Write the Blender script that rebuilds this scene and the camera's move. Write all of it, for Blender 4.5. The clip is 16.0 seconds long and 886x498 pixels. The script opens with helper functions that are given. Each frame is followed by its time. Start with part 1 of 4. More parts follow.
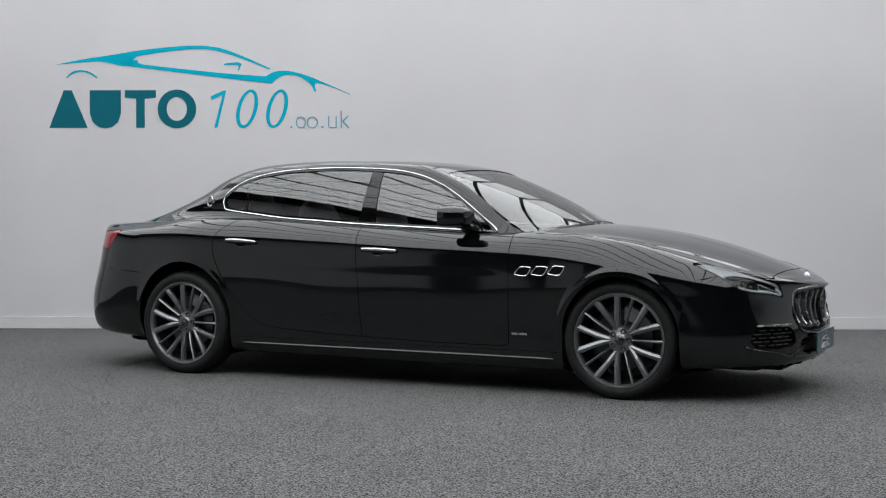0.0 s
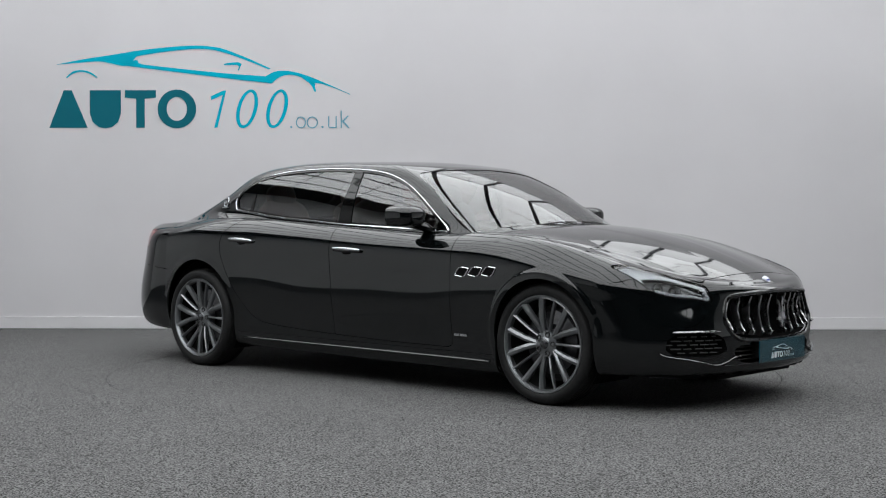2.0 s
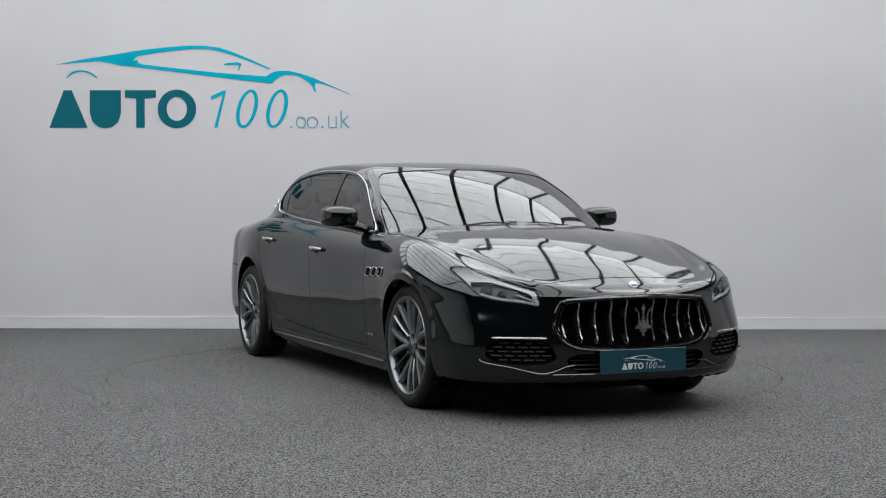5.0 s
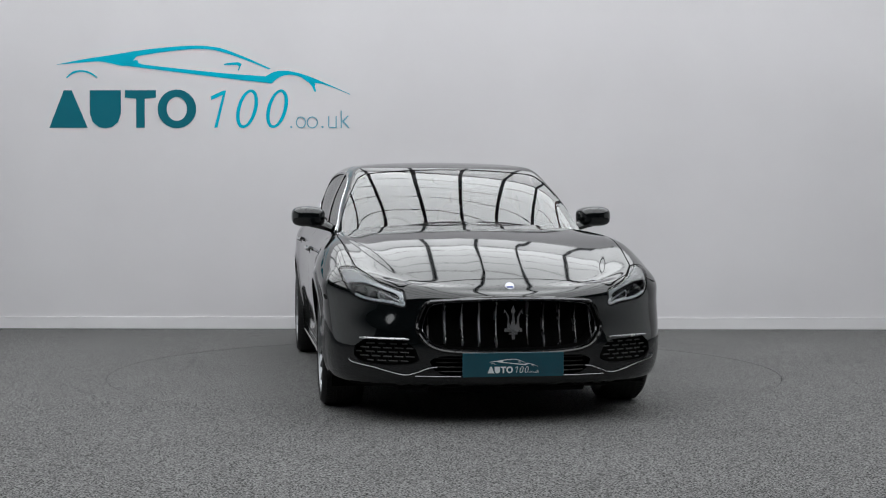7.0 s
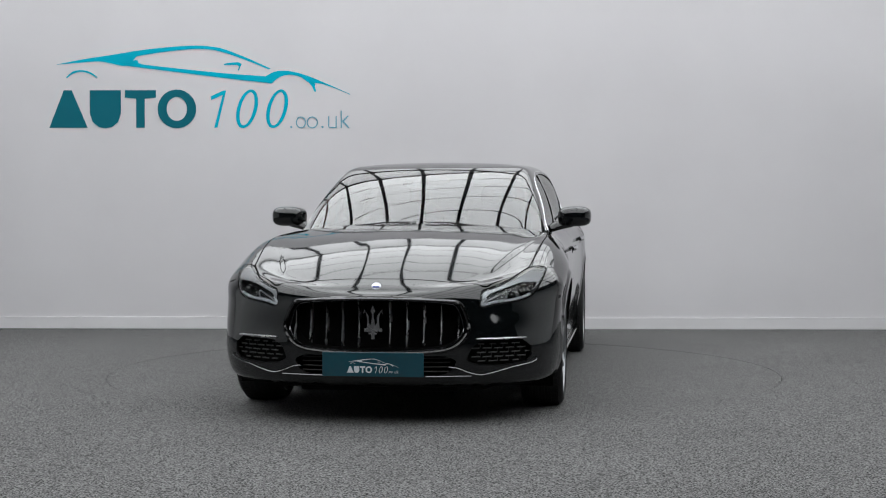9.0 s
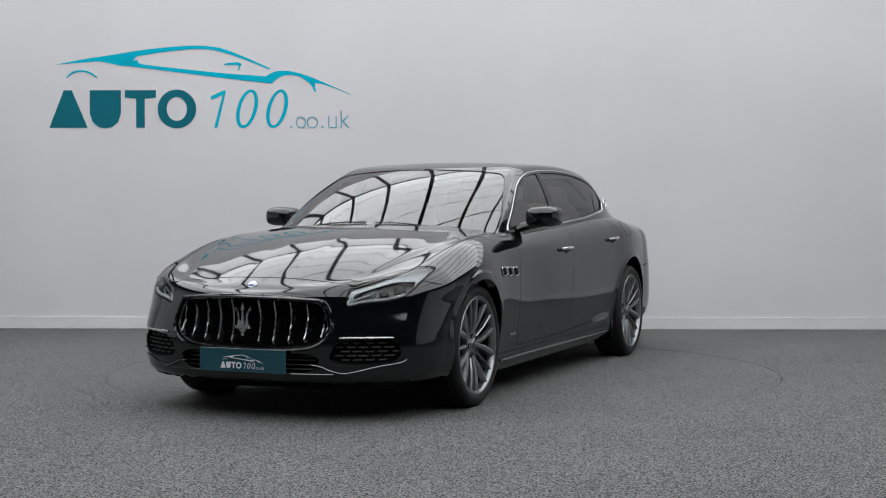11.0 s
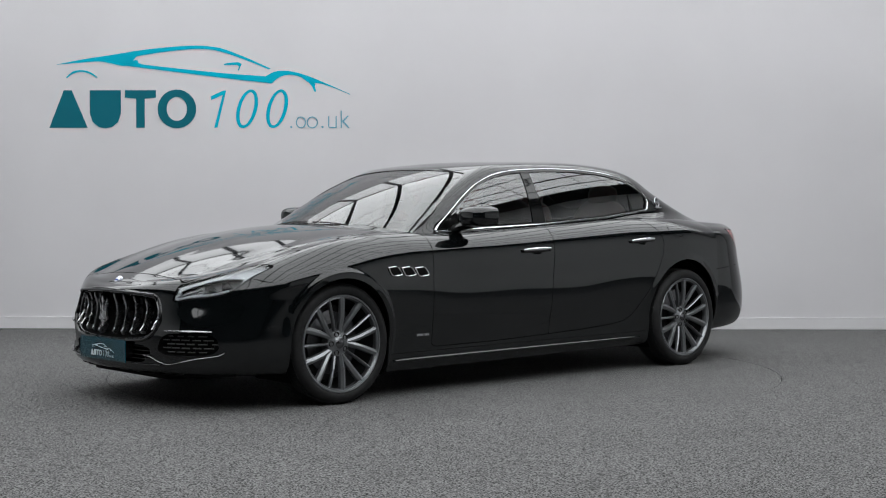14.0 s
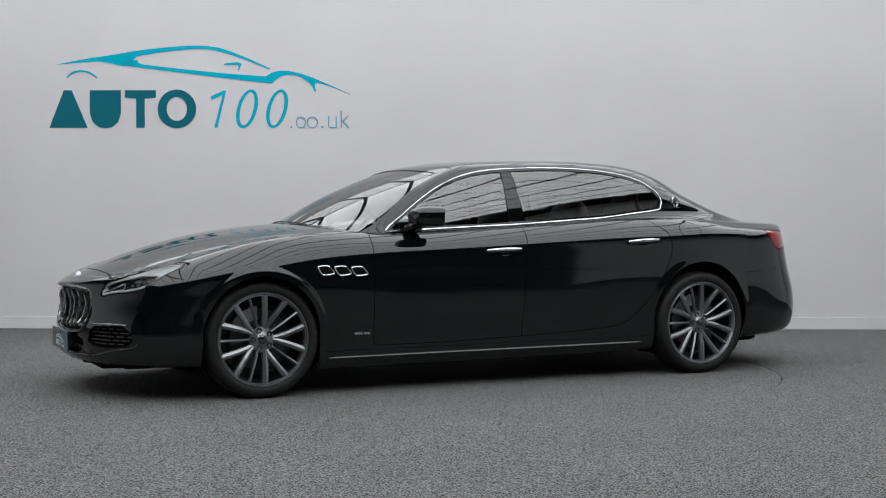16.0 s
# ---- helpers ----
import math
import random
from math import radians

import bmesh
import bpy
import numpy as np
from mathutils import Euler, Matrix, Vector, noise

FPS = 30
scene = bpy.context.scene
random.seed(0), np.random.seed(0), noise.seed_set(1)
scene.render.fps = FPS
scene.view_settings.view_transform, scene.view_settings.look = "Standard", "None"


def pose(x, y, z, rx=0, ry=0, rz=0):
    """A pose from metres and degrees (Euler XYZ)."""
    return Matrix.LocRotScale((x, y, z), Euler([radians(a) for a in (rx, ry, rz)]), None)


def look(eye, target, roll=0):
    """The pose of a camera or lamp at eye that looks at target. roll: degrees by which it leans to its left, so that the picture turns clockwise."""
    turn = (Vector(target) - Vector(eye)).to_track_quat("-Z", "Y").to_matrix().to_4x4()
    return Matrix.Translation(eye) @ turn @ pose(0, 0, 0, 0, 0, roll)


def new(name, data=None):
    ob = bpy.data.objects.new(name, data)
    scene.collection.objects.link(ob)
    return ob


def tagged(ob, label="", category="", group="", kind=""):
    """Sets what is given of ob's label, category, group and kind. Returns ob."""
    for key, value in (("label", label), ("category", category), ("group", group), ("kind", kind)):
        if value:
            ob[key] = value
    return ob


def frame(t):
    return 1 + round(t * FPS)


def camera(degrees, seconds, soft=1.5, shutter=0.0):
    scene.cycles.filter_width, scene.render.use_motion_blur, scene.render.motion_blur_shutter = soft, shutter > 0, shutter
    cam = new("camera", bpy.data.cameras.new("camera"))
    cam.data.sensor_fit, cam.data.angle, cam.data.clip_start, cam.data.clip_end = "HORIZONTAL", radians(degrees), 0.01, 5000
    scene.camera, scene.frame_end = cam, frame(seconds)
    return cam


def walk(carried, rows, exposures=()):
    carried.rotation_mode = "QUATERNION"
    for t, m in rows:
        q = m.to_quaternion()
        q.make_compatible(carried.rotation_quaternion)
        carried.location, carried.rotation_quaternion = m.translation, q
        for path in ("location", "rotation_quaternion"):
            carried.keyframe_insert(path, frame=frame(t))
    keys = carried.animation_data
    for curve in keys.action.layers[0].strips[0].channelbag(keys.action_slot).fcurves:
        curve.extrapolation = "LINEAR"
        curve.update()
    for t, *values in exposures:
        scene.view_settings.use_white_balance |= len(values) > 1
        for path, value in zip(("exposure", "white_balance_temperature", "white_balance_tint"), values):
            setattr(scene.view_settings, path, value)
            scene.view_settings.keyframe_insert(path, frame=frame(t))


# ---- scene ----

cam = camera(35.95, 16.0, soft=1.1)
EYE = Vector((0, 0, 1.091))
walk(cam, [(0, look(EYE, (0, 10, 1.091 - 10 * math.tan(radians(1.376))))),
           (16, look(EYE, (0, 10, 1.091 - 10 * math.tan(radians(1.376)))))], [(0, 0.0), (16, 0.0)])

# ---- light: a dim hall under a glowing ceiling grid ----
world = bpy.data.worlds.new("world")
scene.world = world
world.use_nodes = True
world.node_tree.nodes["Background"].inputs[0].default_value = (0.5, 0.53, 0.6, 1)
world.node_tree.nodes["Background"].inputs[1].default_value = 0.02
PANEL_GLOW = 2.75


# ---- materials ----
def mat(name, color, rough=0.5, metal=0.0, coat=0.0, spec=0.5):
    m = bpy.data.materials.new(name)
    m.use_nodes = True
    b = m.node_tree.nodes["Principled BSDF"]
    b.inputs["Base Color"].default_value = (*color, 1)
    b.inputs["Roughness"].default_value = rough
    b.inputs["Metallic"].default_value = metal
    b.inputs["Coat Weight"].default_value = coat
    b.inputs["Coat Roughness"].default_value = 0.02
    b.inputs["Specular IOR Level"].default_value = spec
    return m


def noisy(m, scale, low, high, detail=4, bump=0.0, bump_scale=200.0, rough=None):
    """Varies the base colour between low and high by noise, with fine relief."""
    nt = m.node_tree
    b = nt.nodes["Principled BSDF"]
    tc = nt.nodes.new("ShaderNodeTexCoord")
    n = nt.nodes.new("ShaderNodeTexNoise")
    n.inputs["Scale"].default_value, n.inputs["Detail"].default_value = scale, detail
    nt.links.new(tc.outputs["Object"], n.inputs["Vector"])
    r = nt.nodes.new("ShaderNodeValToRGB")
    r.color_ramp.elements[0].position, r.color_ramp.elements[1].position = 0.3, 0.7
    r.color_ramp.elements[0].color, r.color_ramp.elements[1].color = (*low, 1), (*high, 1)
    nt.links.new(n.outputs["Fac"], r.inputs["Fac"])
    nt.links.new(r.outputs["Color"], b.inputs["Base Color"])
    if rough:
        mr = nt.nodes.new("ShaderNodeMapRange")
        mr.inputs["To Min"].default_value, mr.inputs["To Max"].default_value = rough
        nt.links.new(n.outputs["Fac"], mr.inputs["Value"])
        nt.links.new(mr.outputs["Result"], b.inputs["Roughness"])
    if bump:
        n2 = nt.nodes.new("ShaderNodeTexNoise")
        n2.inputs["Scale"].default_value, n2.inputs["Detail"].default_value = bump_scale, 3
        nt.links.new(tc.outputs["Object"], n2.inputs["Vector"])
        bp = nt.nodes.new("ShaderNodeBump")
        bp.inputs["Strength"].default_value, bp.inputs["Distance"].default_value = bump, 0.003
        nt.links.new(n2.outputs["Fac"], bp.inputs["Height"])
        nt.links.new(bp.outputs["Normal"], b.inputs["Normal"])
    return m


def carpet_mat():
    """Loop-pile carpet: coarse flecks over broad worn patches."""
    m = mat("carpet", (0.1, 0.1, 0.105), 0.95, spec=0.1)
    nt = m.node_tree
    b = nt.nodes["Principled BSDF"]
    tc = nt.nodes.new("ShaderNodeTexCoord")
    fleck = nt.nodes.new("ShaderNodeTexNoise")
    fleck.inputs["Scale"].default_value, fleck.inputs["Detail"].default_value = 115, 1.0
    broad = nt.nodes.new("ShaderNodeTexNoise")
    broad.inputs["Scale"].default_value, broad.inputs["Detail"].default_value = 1.1, 3
    shift = nt.nodes.new("ShaderNodeMapping")
    shift.inputs["Location"].default_value = (0.13, 0.41, 0.3678)
    nt.links.new(tc.outputs["Object"], shift.inputs["Vector"])
    for n in (fleck, broad):
        nt.links.new(shift.outputs["Vector"], n.inputs["Vector"])
    r = nt.nodes.new("ShaderNodeValToRGB")
    r.color_ramp.elements[0].position, r.color_ramp.elements[1].position = 0.36, 0.64
    r.color_ramp.elements[0].color, r.color_ramp.elements[1].color = (0.012, 0.012, 0.012, 1), (0.186, 0.184, 0.184, 1)
    nt.links.new(fleck.outputs["Fac"], r.inputs["Fac"])
    mr = nt.nodes.new("ShaderNodeMapRange")
    mr.inputs["To Min"].default_value, mr.inputs["To Max"].default_value = 0.86, 1.12
    nt.links.new(broad.outputs["Fac"], mr.inputs["Value"])
    mx = nt.nodes.new("ShaderNodeVectorMath")
    mx.operation = "MULTIPLY"
    nt.links.new(r.outputs["Color"], mx.inputs[0])
    nt.links.new(mr.outputs["Result"], mx.inputs[1])
    nt.links.new(mx.outputs["Vector"], b.inputs["Base Color"])
    bp = nt.nodes.new("ShaderNodeBump")
    bp.inputs["Strength"].default_value, bp.inputs["Distance"].default_value = 0.15, 0.002
    nt.links.new(fleck.outputs["Fac"], bp.inputs["Height"])
    nt.links.new(bp.outputs["Normal"], b.inputs["Normal"])
    return m


def glow_mat(name, color, strength):
    m = bpy.data.materials.new(name)
    m.use_nodes = True
    b = m.node_tree.nodes["Principled BSDF"]
    b.inputs["Base Color"].default_value = (0.8, 0.8, 0.8, 1)
    b.inputs["Emission Color"].default_value = (*color, 1)
    b.inputs["Emission Strength"].default_value = strength
    return m


def pane_mat(name, tint, ior=1.5, rough=0.0):
    """Thin glass: tinted see-through with a clear reflection."""
    m = bpy.data.materials.new(name)
    m.use_nodes = True
    nt = m.node_tree
    nt.nodes.remove(nt.nodes["Principled BSDF"])
    t = nt.nodes.new("ShaderNodeBsdfTransparent")
    t.inputs["Color"].default_value = (*tint, 1)
    g = nt.nodes.new("ShaderNodeBsdfGlossy")
    g.inputs["Roughness"].default_value = rough
    f = nt.nodes.new("ShaderNodeFresnel")
    f.inputs["IOR"].default_value = ior
    mx = nt.nodes.new("ShaderNodeMixShader")
    nt.links.new(f.outputs[0], mx.inputs[0])
    nt.links.new(t.outputs[0], mx.inputs[1])
    nt.links.new(g.outputs[0], mx.inputs[2])
    nt.links.new(mx.outputs[0], nt.nodes["Material Output"].inputs[0])
    return m


M_WALL = noisy(mat("wall_paint", (0.4, 0.4, 0.42), 0.75, spec=0.25), 0.7, (0.525, 0.512, 0.525), (0.565, 0.552, 0.565), 5, 0.12, 260)
M_SKIRT = noisy(mat("skirting_paint", (0.45, 0.45, 0.46), 0.4), 3, (0.58, 0.567, 0.58), (0.61, 0.60, 0.61))
M_CARPET = carpet_mat()
M_DARKWALL = noisy(mat("dark_wall", (0.03, 0.03, 0.033), 0.8), 1.5, (0.025, 0.025, 0.028), (0.04, 0.04, 0.045))
M_BEAM = noisy(mat("beam_paint", (0.03, 0.03, 0.035), 0.6), 4, (0.02, 0.02, 0.024), (0.04, 0.04, 0.045))
# white of the unseen side walls, raised for bounce and flank reflections
M_BOUNCEWALL = noisy(mat("bounce_wall_white", (0.8, 0.8, 0.8), 0.7), 1.5, (0.77, 0.78, 0.78), (0.83, 0.84, 0.84), 5, 0.1, 260)
# glow of an added strip above the wall, out of view
M_ADDED_GLOW = glow_mat("added_glow_strip", (0.95, 0.97, 1.0), 1.15)
M_PANEL = glow_mat("lit_panel", (0.95, 0.98, 1.0), PANEL_GLOW)
M_PAINT = mat("black_car_paint", (0.0022, 0.0030, 0.0033), 0.05, spec=0.62)
M_GLOSSBLACK = mat("gloss_black", (0.003, 0.003, 0.003), 0.05)
M_MATTBLACK = noisy(mat("matt_black_plastic", (0.012, 0.012, 0.012), 0.6), 60, (0.010, 0.010, 0.010), (0.016, 0.016, 0.017), bump=0.1)
M_SENSOR = mat("sensor_plastic", (0.004, 0.004, 0.004), 0.5, spec=0.2)
# near-black for joints and dark parts, and for shade painted into recesses
M_SEAM_SHADE = mat("seam_and_shade_black", (0.003, 0.003, 0.003), 0.9, spec=0.1)
M_CHROME = noisy(mat("chrome", (0.75, 0.76, 0.78), 0.08, 1.0), 8, (0.70, 0.71, 0.73), (0.8, 0.81, 0.83), rough=(0.05, 0.14))
M_DARKCHROME = noisy(mat("dark_chrome", (0.22, 0.22, 0.23), 0.16, 1.0), 10, (0.11, 0.11, 0.115), (0.15, 0.15, 0.155), rough=(0.16, 0.28))
M_SATIN = noisy(mat("satin_chrome", (0.28, 0.28, 0.29), 0.2, 1.0), 10, (0.42, 0.42, 0.43), (0.50, 0.50, 0.51), rough=(0.22, 0.32))
M_RIM = noisy(mat("grey_alloy", (0.3, 0.305, 0.315), 0.35, 0.85), 9, (0.215, 0.223, 0.231), (0.245, 0.253, 0.261), rough=(0.26, 0.32))
M_TYRE = noisy(mat("tyre_rubber", (0.018, 0.018, 0.019), 0.62, spec=0.2), 50, (0.010, 0.010, 0.010), (0.016, 0.016, 0.0165), bump=0.2)
M_DISC = noisy(mat("brake_steel", (0.25, 0.25, 0.26), 0.35, 1.0), 40, (0.06, 0.06, 0.063), (0.09, 0.09, 0.094))
M_CALIPER = noisy(mat("caliper_alloy", (0.3, 0.3, 0.31), 0.45, 0.7), 60, (0.24, 0.24, 0.25), (0.32, 0.32, 0.33), bump=0.1)
M_GLASS = pane_mat("side_glass", (0.88, 0.94, 0.94), 2.25)
M_TINTED = pane_mat("tinted_glass", (0.58, 0.65, 0.65), 2.15)
M_SCREEN = pane_mat("windscreen_glass", (0.86, 0.93, 0.92), 2.3)
M_LENS = pane_mat("headlamp_lens", (0.9, 0.92, 0.93), 1.33)
M_LAMPIN = mat("lamp_bowl", (0.02, 0.02, 0.022), 0.25)
M_LAMPCHROME = mat("lamp_reflector", (0.34, 0.345, 0.355), 0.38, 1.0)
M_BARREL = mat("dark_rim_barrel", (0.03, 0.03, 0.031), 0.45, 0.6)
M_DRL = mat("daylight_strip", (0.75, 0.77, 0.8), 0.25)
M_RED = mat("red_lens", (0.23, 0.008, 0.010), 0.08, coat=0.5)
M_LEATHER = noisy(mat("dark_leather", (0.02, 0.012, 0.01), 0.45), 80, (0.02, 0.013, 0.012), (0.035, 0.02, 0.018), bump=0.15)
M_REDLEATHER = noisy(mat("chestnut_leather", (0.09, 0.025, 0.015), 0.45), 80, (0.08, 0.02, 0.013), (0.12, 0.035, 0.022), bump=0.15)
M_PLATE = noisy(mat("teal_plate", (0.012, 0.085, 0.115), 0.16, coat=0.3), 6, (0.004, 0.042, 0.060), (0.005, 0.050, 0.070))
M_PLATEPRINT = mat("white_print", (0.52, 0.56, 0.58), 0.4)
M_TEAL = mat("bright_teal_graphic", (0.0, 0.34, 0.46), 0.8, spec=0.08)
M_DEEPTEAL = mat("deep_teal_graphic", (0.006, 0.11, 0.145), 0.8, spec=0.08)
M_BADGE = mat("white_blue_enamel", (0.7, 0.72, 0.8), 0.2)
M_BLUE = mat("blue_enamel", (0.03, 0.05, 0.25), 0.2)


# ---- mesh helpers ----
def mesh_of(name, verts, faces, material, smooth=True, normals=None):
    me = bpy.data.meshes.new(name)
    me.from_pydata([tuple(v) for v in verts], [], [tuple(int(i) for i in f) for f in faces])
    me.update()
    if smooth:
        me.polygons.foreach_set("use_smooth", [True] * len(me.polygons))
    if normals is not None:
        me.normals_split_custom_set_from_vertices([tuple(n) for n in normals])
    me.materials.append(material)
    return me


def part(name, bm, material, parent, label="", smooth=False, at=None):
    """Links a bmesh, or mesh data, as one mesh object under a thing or a part."""
    if isinstance(bm, bmesh.types.BMesh):
        me = bpy.data.meshes.new(name)
        bm.to_mesh(me)
        bm.free()
        me.materials.append(material)
        if smooth:
            me.polygons.foreach_set("use_smooth", [True] * len(me.polygons))
            me.set_sharp_from_angle(angle=radians(40))
    else:
        me = bm
    ob = new(name, me)
    if parent:
        ob.parent = parent
    if at is not None:
        ob.matrix_basis = at
    if label:
        tagged(ob, label)
    return ob


def box_bm(lo, hi, bevel=0.0, seg=2, bm=None):
    own = bmesh.new()
    bmesh.ops.create_cube(own, size=1)
    lo, hi = Vector(lo), Vector(hi)
    for v in own.verts:
        v.co = Vector((lo[i] + (v.co[i] + 0.5) * (hi[i] - lo[i]) for i in range(3)))
    if bevel:
        bmesh.ops.bevel(own, geom=own.edges[:], offset=bevel, segments=seg, affect="EDGES", profile=0.6)
    if bm is None:
        return own
    return merge(bm, own)


def merge(bm, other, m=Matrix()):
    me = bpy.data.meshes.new("tmp")
    other.transform(m)
    other.to_mesh(me)
    other.free()
    bm.from_mesh(me)
    bpy.data.meshes.remove(me)
    return bm


def lathe(profile, steps=64, closed=False, bm=None):
    """Turns (radius, y) rows about the Y axis."""
    own = bm or bmesh.new()
    rings = []
    for k in range(steps):
        a = 2 * math.pi * k / steps
        rings.append([own.verts.new((r * math.cos(a), y, r * math.sin(a))) for r, y in profile])
    n = len(profile)
    for k in range(steps):
        p, q = rings[k], rings[(k + 1) % steps]
        for i in range(n if closed else n - 1):
            j = (i + 1) % n
            own.faces.new((p[i], p[j], q[j], q[i]))
    bmesh.ops.recalc_face_normals(own, faces=own.faces[:])
    return own


def tube(points, radius, sides=8, bm=None, flat=1.0, closed=False, up=Vector((0, 0, 1))):
    """A bar of round or flattened section along points; radius may be a list."""
    own = bm or bmesh.new()
    pts = [Vector(p) for p in points]
    n = len(pts)
    rad = radius if isinstance(radius, (list, tuple, np.ndarray)) else [radius] * n
    rings = []
    for i, p in enumerate(pts):
        a = pts[(i - 1) % n] if closed or i else pts[0]
        b = pts[(i + 1) % n] if closed or i < n - 1 else pts[-1]
        d = (b - a).normalized()
        s = d.cross(up)
        if s.length < 1e-4:
            s = d.cross(Vector((1, 0, 0)))
        s.normalize()
        w = s.cross(d)
        rings.append([own.verts.new(p + rad[i] * (math.cos(t) * s * flat + math.sin(t) * w))
                      for t in (2 * math.pi * k / sides for k in range(sides))])
    for i in range(n if closed else n - 1):
        p, q = rings[i], rings[(i + 1) % n]
        for k in range(sides):
            own.faces.new((p[k], p[(k + 1) % sides], q[(k + 1) % sides], q[k]))
    if not closed:
        own.faces.new(rings[0])
        own.faces.new(rings[-1][::-1])
    bmesh.ops.recalc_face_normals(own, faces=own.faces[:])
    return own


def spline(xs, ys):
    """Smooth curve through knots (Catmull-Rom slopes, limited against overshoot)."""
    xs, ys = np.array(xs, float), np.array(ys, float)
    h = np.diff(xs)
    d = np.diff(ys) / h
    s = np.zeros(len(xs))
    s[1:-1] = (d[:-1] * h[1:] + d[1:] * h[:-1]) / (h[1:] + h[:-1])
    s[0], s[-1] = d[0] * 1.5 - s[1] * 0.5, d[-1] * 1.5 - s[-2] * 0.5

    def at(q):
        q = np.asarray(q, float)
        i = np.clip(np.searchsorted(xs, q) - 1, 0, len(h) - 1)
        t = np.clip((q - xs[i]) / h[i], 0, 1)
        return ((2 * t**3 - 3 * t**2 + 1) * ys[i] + (t**3 - 2 * t**2 + t) * h[i] * s[i]
                + (3 * t**2 - 2 * t**3) * ys[i + 1] + (t**3 - t**2) * h[i] * s[i + 1])
    return at


def smooth_loop(points, per=6, closed=True):
    """A rounded polygon through the points."""
    p = np.array(points, float)
    n = len(p)
    out = []
    for i in range(n if closed else n - 1):
        a, b, c, d = (p[(i + k) % n] if closed else p[min(max(i + k, 0), n - 1)] for k in (-1, 0, 1, 2))
        for t in np.arange(per) / per:
            out.append(0.5 * (2 * b + (c - a) * t + (2 * a - 5 * b + 4 * c - d) * t**2 + (3 * b - a - 3 * c + d) * t**3))
    if not closed:
        out.append(p[-1])
    return np.array(out)


def inside(px, py, poly):
    """Signed distance to a polygon, negative within."""
    q = np.asarray(poly, float)
    p = np.stack([px, py], 1)
    best = np.full(len(p), 1e9)
    odd = np.zeros(len(p), bool)
    for a, b in zip(q, np.roll(q, -1, 0)):
        e = b - a
        w = p - a
        t = np.clip(w @ e / (e @ e + 1e-12), 0, 1)
        best = np.minimum(best, ((w - t[:, None] * e) ** 2).sum(1))
        cond = (a[1] > p[:, 1]) != (b[1] > p[:, 1])
        if e[1] != 0:
            odd ^= cond & (p[:, 0] < a[0] + e[0] * (p[:, 1] - a[1]) / e[1])
    return np.where(odd, -1, 1) * np.sqrt(best)


